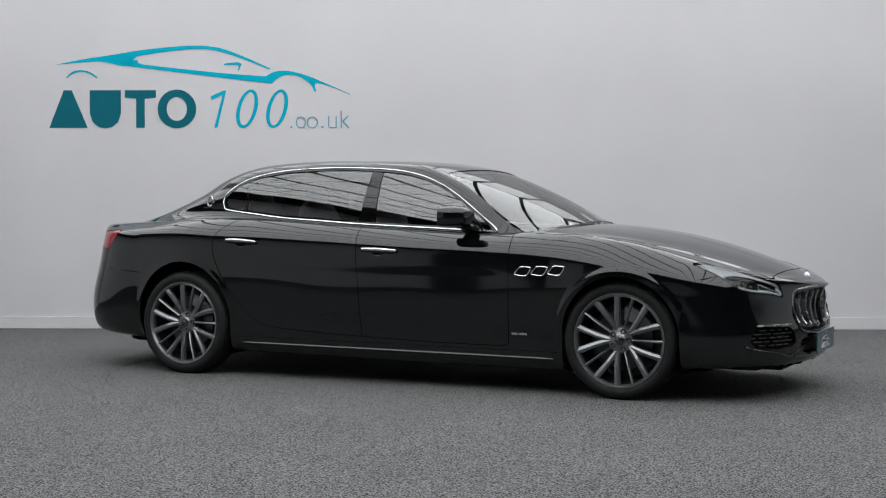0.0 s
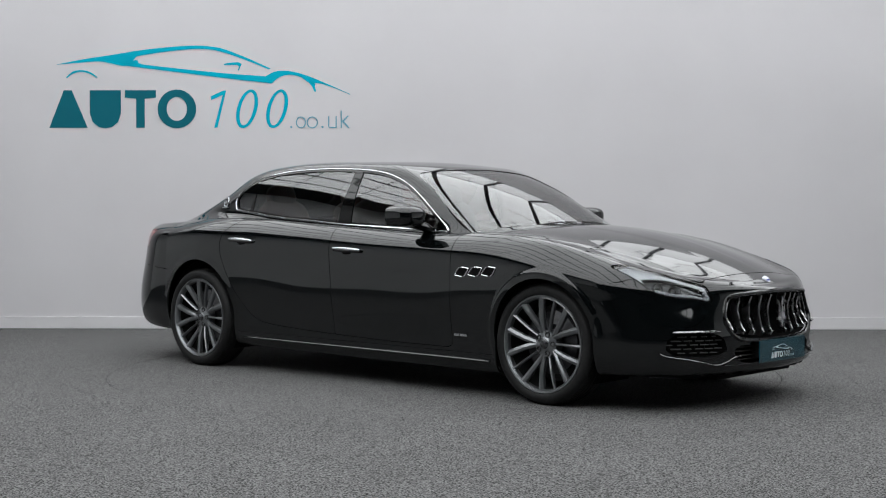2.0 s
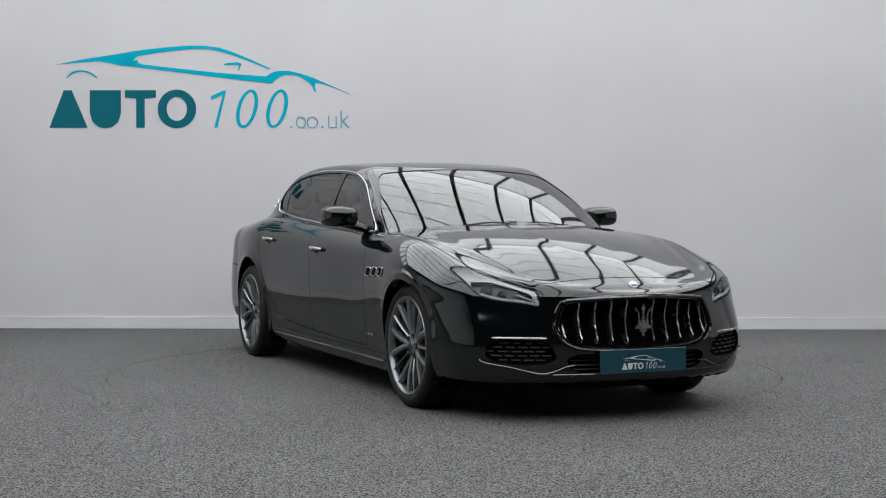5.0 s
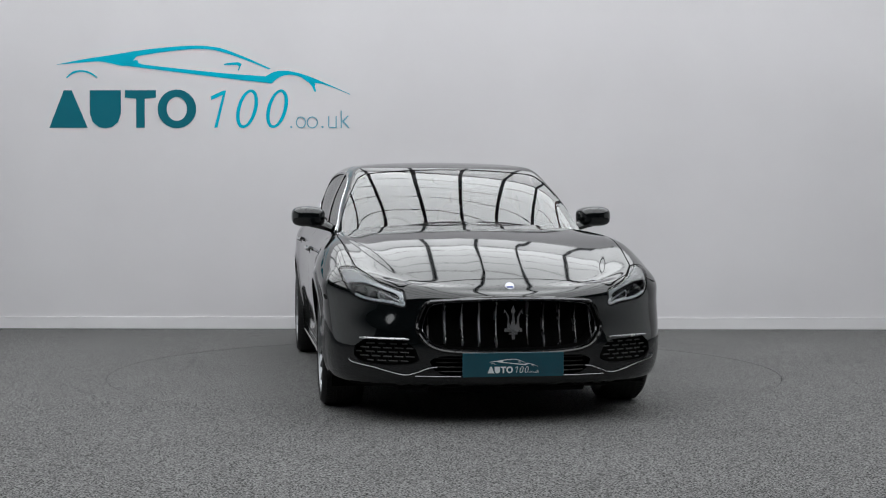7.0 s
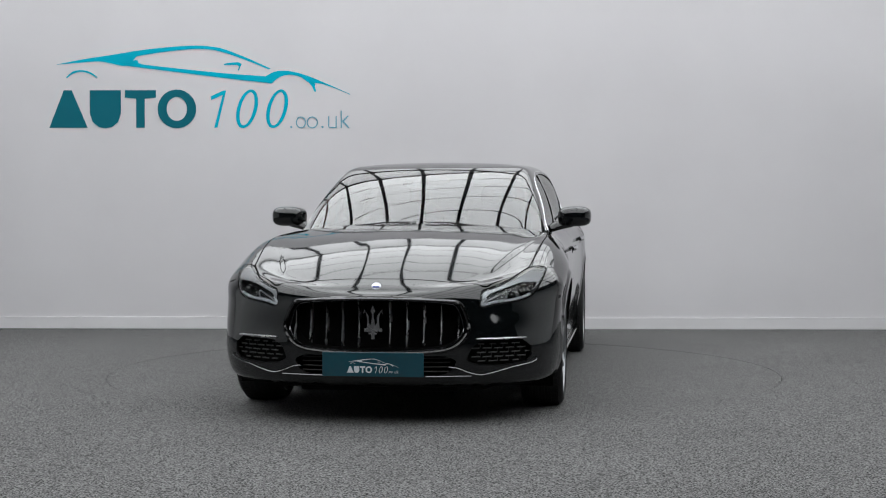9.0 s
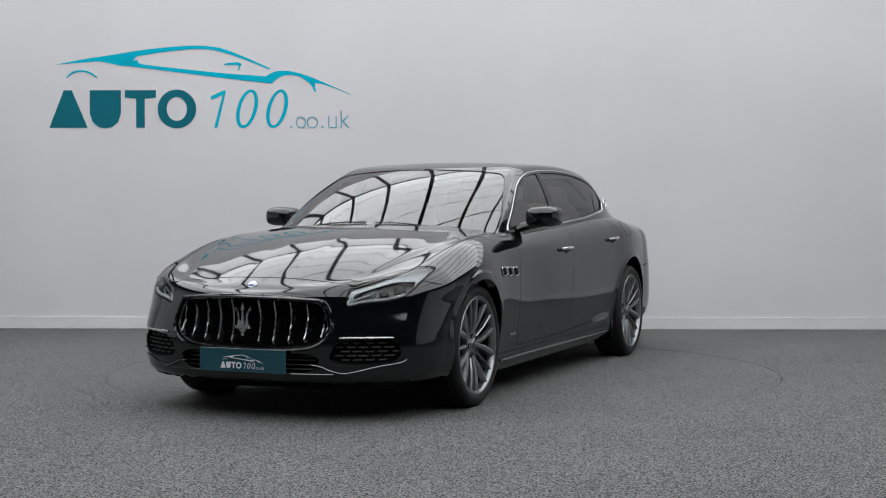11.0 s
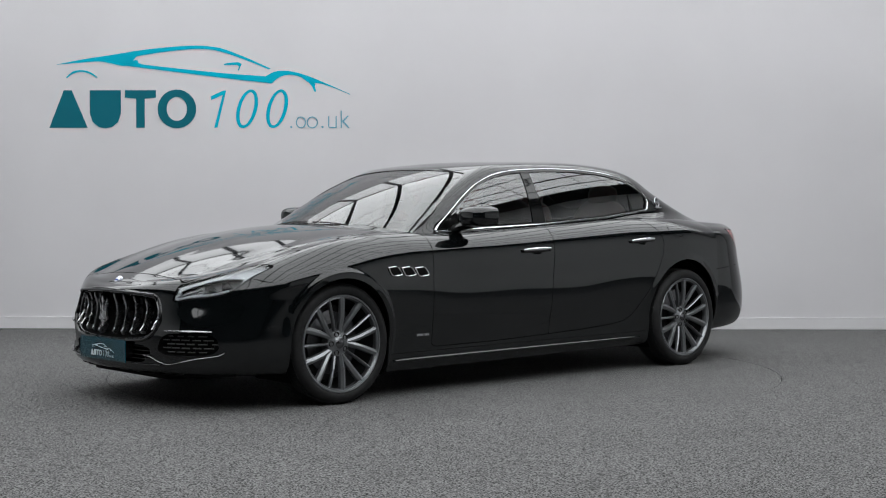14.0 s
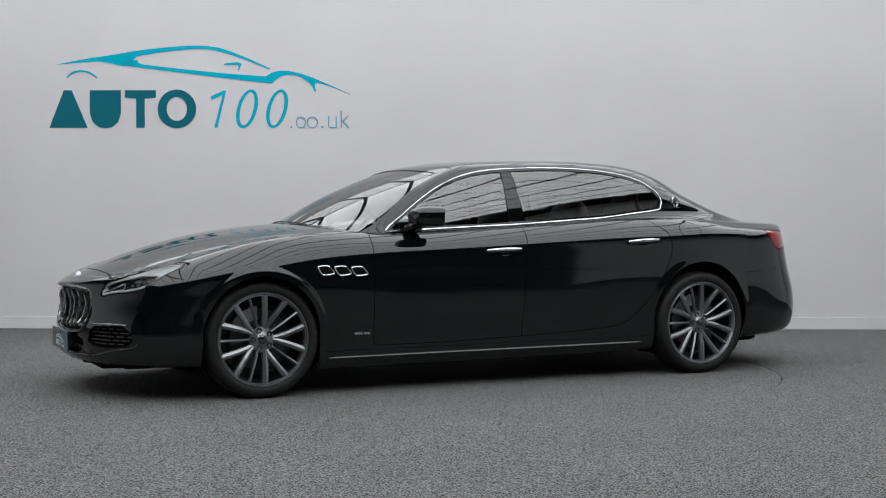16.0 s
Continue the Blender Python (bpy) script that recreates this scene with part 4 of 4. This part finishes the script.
part("badge_bar", box_bm((-.018, .0055, -.014), (.018, .0072, -.004), .001, 1), M_BLUE, badge)


# ---- flanks: handles, vents, script, mirrors ----
def handle(s, x0, x1, z0, z1, door):
    xs = np.linspace(x0, x1, 15)
    pts, rad = [], []
    for k, x in enumerate(xs):
        t = k / 14
        pts.append(flank_at(x, z0 + (z1 - z0) * t, s, .004 + .024 * math.sin(math.pi * min(max(t, .04), .96)) ** .6))
        rad.append(.004 + .0095 * math.sin(math.pi * (.06 + .88 * t)) ** .6)
    xm, zm = (x0 + x1) / 2 - .01, (z0 + z1) / 2
    # dark bulge in place of the shade in the handle recess
    part("handle_cup_shade", blob((0, 0, 0), (.055, .010, .026)), M_SEAM_SHADE, door, "", True, Matrix.Translation(flank_at(xm, zm - .008, s, -.006)))
    # black grip stands for the dark band reflected in the chrome
    grip = part("door_handle", tube([p + Vector((0, 0, -.004)) for p in pts], rad, 10, flat=.75), M_GLOSSBLACK, door, "chrome door handle, its dark reflected band made as a black grip", True)
    blade = [p + Vector((0, s * .0045, .005)) for p in pts]
    part("handle_blade", tube(blade, [r * .85 for r in rad], 10, flat=.75), M_CHROME, grip, "polished chrome blade", True)
    low = [flank_at(xm - .03 + .06 * k / 6, zm - .026 - .004 * math.sin(math.pi * k / 6), s, .0015) for k in range(7)]
    part("cup_edge", tube(low, [.001, .003, .004, .004, .004, .003, .001], 6), M_CHROME, grip, "", True)


def vent(s, k):
    x0 = .918 + .112 * k
    dz = .004 * k + .003
    ring = smooth_loop([(x0 + .010, .727 + dz), (x0 + .062, .722 + dz), (x0 + .085, .735 + dz), (x0 + .104, .768 + dz), (x0 + .090, .775 + dz), (x0 + .040, .777 + dz), (x0 + .018, .762 + dz), (x0 - .004, .735 + dz)], 5)
    loop = [flank_at(x, z, s, .003) for x, z in ring]
    v = part("side_vent", tube(loop, .0043, 8, closed=True, up=Vector((0, 1, 0))), M_CHROME, car, "chrome-rimmed oval side vent", True)
    # no hollow: a black plate gives the shade inside the vent
    part("vent_shade_plate", plate_of([flank_at(x, z, s, .0008) for x, z in ring], (0, s, 0), .0015), M_SEAM_SHADE, v, "flat black plate for the shade inside the vent")


def mirror(s):
    bm = blob((0, 0, -.004), (.135, .110, .067), 3.2)
    for v in bm.verts:
        if v.co.x < -.045:
            v.co.x = -.045
        v.co.x += .20 * (v.co.y + .1) * -.25
        v.co.z *= 1 - .9 * max(-v.co.y, 0) if v.co.z > 0 else 1
    bm.transform(Matrix.Diagonal((1, s, 1, 1)))
    bmesh.ops.recalc_face_normals(bm, faces=bm.faces[:])
    m = part("wing_mirror", bm, M_PAINT, car, "glossy black wing mirror", True, Matrix.Translation((.50, s * .962, 1.094)))
    arm = tube([(.075, -s * .165, -.088), (.06, -s * .13, -.072), (.04, -s * .08, -.058), (.015, -s * .02, -.052)], [.026, .030, .030, .024], 12, flat=1.9)
    part("mirror_arm", arm, M_GLOSSBLACK, m, "", True)
    part("mirror_glass", plate_of([(-.047 + .02, s * y * .085, z * .040) for y, z in smooth_loop([(-1, -.8), (-.8, -1), (.8, -1), (1, -.7), (1, .6), (.7, 1), (-.8, .9), (-1, .7)], 3)], (-1, 0, 0), .024), M_CHROME, m, "mirror glass")
    part("mirror_line", box_bm((-.030, -.10, -.0215), (.078, .10, -.0195)), M_SEAM_SHADE, m)


for s in (1, -1):
    handle(s, -.168, .085, .872, .864, front_doors[0 if s > 0 else 1])
    handle(s, -1.222, -.985, .923, .912, rear_doors[0 if s > 0 else 1])
    for k in range(3):
        vent(s, k)
    mirror(s)
    bars = bmesh.new()
    for k in range(2):
        pts = [flank_at(x, .366, s, .001) for x in ((.885, .925), (.932, .988))[k]]
        a, b = pts
        merge(bars, plate_of([a + Vector((0, 0, -.007)), b + Vector((0, 0, -.007)), b + Vector((.004 * s, 0, .007)), a + Vector((.004 * s, 0, .007))], (0, s, 0), .003))
    part("script_badge", bars, M_CHROME, car, "small chrome script badge as bars")
    q, qn = roof_skin.near("xz", -1.49, 1.193, lambda v: v[:, 1] > .4)
    qn = Vector((.02, s * .95, .3)).normalized()
    at = Matrix.Translation((q[0], s * (q[1] + .013), q[2])) @ qn.to_track_quat("Y", "Z").to_matrix().to_4x4()
    ob = part("pillar_badge", lathe([(.022, -.001), (.024, .003), (.029, .003), (.031, -.001)], 32), M_CHROME, car, "round chrome pillar badge", True, at @ Matrix.Diagonal((.8, 1, 1.25, 1)))
    part("badge_mark", plate_of([(-.012, .001, -.016), (.0, .001, -.004), (.012, .001, -.016), (.010, .001, .014), (.004, .001, .002), (0, .001, .018), (-.004, .001, .002), (-.010, .001, .014)], (0, 1, 0), .003), M_CHROME, ob)
    part("badge_base", box_bm((-.05, .0, -.036), (.04, .003, -.031)), M_CHROME, ob)
    skirt_pts = [flank_at(x, .232 - .012 * (x + 1.1) / 2.2, s, .006) for x in np.linspace(-1.12, 1.16, 40)]
    part("side_skirt", tube(skirt_pts, [.005] + [.011] * 38 + [.005], 10, flat=1.3), M_PAINT, car, "glossy black side skirt", True)
    part("skirt_line", tube([flank_at(x, .272 - .010 * (x + 1.1) / 2.2, s, -.0005) for x in np.linspace(-1.18, 1.19, 30)], .0022, 6), M_SEAM_SHADE, car)
    # bumper joints
    part("bumper_joint", tube([flank_at(x, z, s, .0006) for x, z in ((1.955, .700), (2.02, .712), (2.10, .728), (2.16, .745))], .0022, 6), M_SEAM_SHADE, car)
    part("bumper_joint", tube([flank_at(x, z, s, .0006) for x, z in ((-1.97, .695), (-2.1, .705), (-2.25, .72), (-2.40, .75))], .0022, 6), M_SEAM_SHADE, car)
    # wheel-house lining and flap
    for hx, y in ((HUB_F, .66), (HUB_R, .68)):
        lin = bmesh.new()
        ring = [(hx + .40 * math.cos(t), HUB_Z + .02 + .40 * math.sin(t)) for t in np.linspace(radians(-35), radians(215), 30)]
        a = [lin.verts.new((x, s * .895, z)) for x, z in ring]
        b = [lin.verts.new((x, s * (y - .12), z)) for x, z in ring]
        for k in range(29):
            lin.faces.new((a[k], a[k + 1], b[k + 1], b[k]))
        lin.faces.new(b)
        part("wheel_housing", lin, M_SEAM_SHADE, car, "dark wheel housing")

    bead = []
    for x, z in DLO[::2]:
        q, qn = roof_skin.near("xz", x, z, lambda v: v[:, 1] > .4)
        q = q + qn * .0018
        bead.append(Vector((q[0], s * q[1], q[2])))
    part("chrome_bead", tube(bead, [.0040 + .0028 * float(np.clip((1.17 - p.z) / .06 if p.x < 0 else (1.045 - p.z) / .02, 0, 1)) - .0012 * float(np.clip((p.x - .1) / .1, 0, 1) * np.clip((p.z - 1.03) / .02, 0, 1)) for p in bead], 8, closed=True, up=Vector((0, 1, 0))), M_CHROME, car, "rounded chrome bead round the side windows", True)

# fuel flap on one flank
flap = [flank_at(-1.50 + .085 * math.cos(t), .995 + .055 * math.sin(t), 1, -.0003) for t in np.linspace(0, 2 * math.pi, 28)[:-1]]
part("fuel_flap", tube(flap, .0018, 6, closed=True, up=Vector((0, 1, 0))), M_SEAM_SHADE, car, "round fuel flap joint", True)

# ---- underside, wipers, aerial ----
part("underbody", box_bm((-2.35, -.60, .17), (2.36, .60, .62), .05), M_SEAM_SHADE, car, "dark underside")
part("floor_pan", box_bm((-1.15, -.86, .175), (1.15, .86, .32), .03), M_SEAM_SHADE, car)
part("front_lip", tube([front_at(y, .205, -.008) for y in np.linspace(-.80, .80, 41)], .014, 8, flat=1.6), M_SEAM_SHADE, car, "black front lip", True)
part("skid_panel", box_bm((2.12, -.42, .165), (2.44, .42, .20), .015), M_SEAM_SHADE, car)
fin_at = roof_skin.near("xy", -1.32, 0.0)[0]
fin = bmesh.new()
rows = []
for t in np.linspace(0, 1, 7):
    x, h, w = -1.38 + .13 * t, .038 * math.sin(math.pi * (.75 - .72 * t)) if t < 1 else 0, .016 * math.sin(math.pi * (.1 + .88 * t)) + .002
    z = float(CENTRE(x)) - .004
    rows.append([fin.verts.new(p) for p in ((x, -w, z), (x - .012, 0, z + max(h, .003)), (x, w, z))])
for a, b in zip(rows, rows[1:]):
    for k in range(3):
        fin.faces.new((a[k], a[(k + 1) % 3], b[(k + 1) % 3], b[k]))
fin.faces.new(rows[0])
fin.faces.new(rows[-1])
bmesh.ops.recalc_face_normals(fin, faces=fin.faces[:])
part("aerial_fin", fin, M_PAINT, car, "black shark-fin aerial", True)


def screen_at(y, x, out=.0):
    p, n = roof_skin.near("xy", x, abs(y), lambda v: v[:, 2] > .98)
    q = p + n * out
    return Vector((q[0], math.copysign(q[1], y), q[2]))


for y0, y1, x0, x1 in ((-.58, .00, 1.075, 1.135), (.06, .62, 1.135, 1.06)):
    pts = [screen_at(y0 + (y1 - y0) * t, x0 + (x1 - x0) * t + .03 * math.sin(math.pi * t) * .3, .004) for t in np.linspace(0, 1, 12)]
    part("wiper", tube(pts, .0048, 6), M_MATTBLACK, car, "black wiper blade", True)


# ---- cabin ----
def seat(x, y, leather):
    s = part("seat", blob((x + .05, y, .56), (.27, .25, .10), 3.2), leather, car, "leather seat", True)
    bm = blob((0, 0, .30), (.085, .25, .33), 3.2)
    part("backrest", bm, leather, s, "", True, pose(x - .20, y, .60, 0, -14, 0))
    part("headrest", blob((0, 0, 0), (.055, .125, .085), 3.0), leather, s, "", True, pose(x - .345, y, 1.235, 0, -12, 0))
    for d in (-.05, .05):
        part("headrest_post", tube([(x - .325, y + d, 1.08), (x - .345, y + d, 1.2)], .006, 6), M_CHROME, s)


for y in (.38, -.38):
    seat(.02, y, M_LEATHER)
    seat(-.98, y, M_REDLEATHER)
part("cabin_floor", box_bm((-1.3, -.76, .33), (1.0, .76, .42), .02), M_MATTBLACK, car)
part("dashboard", blob((.72, 0, .84), (.24, .72, .13), 3.0), M_LEATHER, car, "dark dashboard", True)
part("parcel_shelf", box_bm((-2.0, -.62, .93), (-1.28, .62, 1.06), .02), M_LEATHER, car, "dark parcel shelf")
part("centre_console", box_bm((-.6, -.12, .42), (.6, .12, .72), .03), M_LEATHER, car)
for s in (1, -1):
    part("door_card", box_bm((-1.2, s * .77 - .03, .45), (.75, s * .77 + .03, 1.0), .02), M_LEATHER, car)
sw = tube([(0, .17 * math.cos(t), .17 * math.sin(t)) for t in np.linspace(0, 2 * math.pi, 33)[:-1]], .014, 8, closed=True, up=Vector((1, 0, 0)))
merge(sw, blob((.01, 0, -.01), (.03, .06, .05)))
merge(sw, box_bm((0, -.16, -.02), (.02, .16, .015), .004))
part("steering_wheel", sw, M_LEATHER, car, "dark leather steering wheel", True, pose(.40, -.38, .93, 0, -22, 0))
part("rear_view_mirror", blob((.30, 0, 1.335), (.02, .11, .032)), M_MATTBLACK, car, "", True)
part("headlining", box_bm((-1.35, -.50, 1.385), (.05, .50, 1.40), .005), M_MATTBLACK, car)


# ---- the dealer's mark: a swept car outline over plain shapes ----
def sign(parent, at, out, thick, m_line, m_dark, m_light):
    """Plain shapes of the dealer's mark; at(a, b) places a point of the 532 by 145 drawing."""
    def shape(name, pts, material):
        part(name, plate_of([at(a, b) for a, b in pts], out, thick), material, parent)

    def band(name, upper, lower, material):
        u, l = smooth_loop(upper, 4, False), smooth_loop(lower, 4, False)
        n = max(len(u), len(l))
        u = np.stack([np.interp(np.linspace(0, 1, n), np.linspace(0, 1, len(u)), u[:, c]) for c in (0, 1)], 1)
        l = np.stack([np.interp(np.linspace(0, 1, n), np.linspace(0, 1, len(l)), l[:, c]) for c in (0, 1)], 1)
        bm = bmesh.new()
        o = Vector(out) * thick
        ua, la = [bm.verts.new(at(*q)) for q in u], [bm.verts.new(at(*q)) for q in l]
        ub, lb = [bm.verts.new(v.co + o) for v in ua], [bm.verts.new(v.co + o) for v in la]
        for k in range(n - 1):
            bm.faces.new((ub[k], ub[k + 1], lb[k + 1], lb[k]))
            bm.faces.new((ua[k], ua[k + 1], ub[k + 1], ub[k]))
            bm.faces.new((la[k], la[k + 1], lb[k + 1], lb[k]))
        bmesh.ops.recalc_face_normals(bm, faces=bm.faces[:])
        part(name, bm, material, parent)

    band("sweep", [(101, 116), (150, 106.5), (200, 99), (245, 91.5)], [(101, 116), (150, 112), (178, 110.5), (200, 114), (226, 118), (245, 101)], m_line)
    band("sweep", [(245, 91.5), (300, 85.5), (345, 82.8), (375, 84.5), (400, 89.5), (440, 105), (481, 123.5)], [(245, 101), (300, 93), (345, 89), (375, 90), (400, 95.5), (440, 109.5), (478, 125)], m_line)
    band("sweep", [(226, 112), (245, 108), (252, 115), (300, 121), (350, 126.5), (400, 131.5), (472, 137)], [(226, 118), (235, 119.5), (252, 121.5), (300, 127.5), (350, 133.8), (400, 140), (483, 149.5)], m_line)
    band("sweep", [(472, 137), (485, 130), (502, 127), (520, 129), (545, 136), (575, 148), (621, 168.5)], [(483, 149.5), (491, 142), (503, 136), (518, 134.5), (535, 139), (548, 148), (560, 149), (575, 151.5), (600, 160.5), (621, 169.5)], m_line)
    shape("sweep", [(546, 146), (560, 150), (558.5, 155), (561, 164), (558, 164), (554, 155)], m_line)
    band("sweep", [(119, 139), (130, 129), (146, 125.5), (162, 129), (175, 138)], [(120, 140), (131, 132), (146, 128.5), (161, 132), (174, 139.5)], m_line)
    shape("sweep", [(398.5, 115), (410, 113), (424, 112), (430, 115), (427, 121), (425, 127), (423, 126), (425, 119.5), (421, 117), (399, 117)], m_line)
    # heavy dark shapes
    shape("mark_shape", [(89, 227), (115, 161), (129, 161), (157, 227)], m_dark)
    shape("mark_shape", [(161, 161), (216, 161), (216, 202), (211, 217), (200, 226), (189, 228), (177, 226), (166, 217), (161, 202)], m_dark)
    shape("mark_shape", [(223, 161), (278, 161), (278, 174), (258, 176), (258, 227), (243, 227), (243, 176), (223, 174)], m_dark)

    def ring(cx, cy, rx, ry, w, wy, lean, material, n=36):
        o = [(cx + rx * math.cos(t) - lean * ry * math.sin(t), cy + ry * math.sin(t)) for t in np.linspace(0, 2 * math.pi, n)]
        i = [(cx + (rx - w) * math.cos(t) - lean * (ry - wy) * math.sin(t), cy + (ry - wy) * math.sin(t)) for t in np.linspace(0, 2 * math.pi, n)]
        bm = bmesh.new()
        ov = Vector(out) * thick
        a, b = [bm.verts.new(at(*q) + ov) for q in o[:-1]], [bm.verts.new(at(*q) + ov) for q in i[:-1]]
        c = [bm.verts.new(v.co - ov) for v in a]
        for k in range(n - 1):
            j = (k + 1) % (n - 1)
            bm.faces.new((a[k], a[j], b[j], b[k]))
            bm.faces.new((a[k], a[j], c[j], c[k]))
        bmesh.ops.recalc_face_normals(bm, faces=bm.faces[:])
        part("mark_ring", bm, material, parent)

    ring(315, 194, 34, 34, 16, 13, 0, m_dark)
    shape("mark_shape", [(381, 227), (396, 170), (376, 178), (375, 172), (398, 161.5), (402, 162), (386.5, 227)], m_line)
    ring(439, 194, 18, 34, 6.5, 5, .22, m_line)
    ring(492, 194, 18, 34, 6.5, 5, .22, m_line)
    # small light shapes
    ring(517, 226, 2, 2, 1.9, 1.9, 0, m_light, 12)
    ring(534, 218, 9, 10.5, 2, 2, 0, m_light, 24)
    ring(554, 218, 10, 10.5, 2, 2, 0, m_light, 24)
    ring(572, 226, 2, 2, 1.9, 1.9, 0, m_light, 12)
    for a, b, c, d in ((582, 207, 584, 226), (595, 207, 597, 228), (583, 226, 596, 228), (604, 197, 606, 228)):
        shape("mark_bar", [(a, b), (c, b), (c, d), (a, d)], m_light)
    shape("mark_bar", [(606, 216), (616, 206), (619, 206), (610, 216), (620, 228), (617, 228)], m_light)


M_LIGHTTEAL = mat("pale_teal_graphic", (0.10, 0.30, 0.39), 0.4)
# a laid-over graphic, built here as thin shapes on the wall
overlay_mark = new("overlay_mark")
overlay_mark.matrix_basis = wall_pose
tagged(overlay_mark, "laid-over teal dealer graphic of swept car outline, built as shapes on the wall", "sign")
D = 13.28 / 2416.6
sign(overlay_mark, lambda a, b: Vector(((a - 784) * D, -.0005, 1.091 + (383 - b) * D)), (0, -1, 0), .004, M_TEAL, M_DEEPTEAL, M_LIGHTTEAL)
K = .27 / 532
sign(plate, lambda a, b: Vector((PX + .0078, (a - 355) * K, .318 + (155 - b) * K)), (1, 0, 0), .0012, M_PLATEPRINT, M_PLATEPRINT, M_PLATEPRINT)


def motions():
    """The turntable turns at a nearly even pace, and carries the car with it."""
    rows_t, rows_c = [], []
    for k in range(33):
        t = k / 2
        yaw = ((((1.68727e-05 * t - 8.21863e-04) * t + 0.0118963) * t - 0.0592423) * t - 7.854624) * t - 26.34685
        turn = Matrix.Translation(AXIS) @ pose(0, 0, 0, 0, 0, yaw)
        rows_c.append((t, turn @ pose(0.0438, -0.0205, 0)))
        rows_t.append((t, turn @ pose(0, 0, -0.031)))
    walk(car, rows_c)
    walk(turntable, rows_t)


motions()
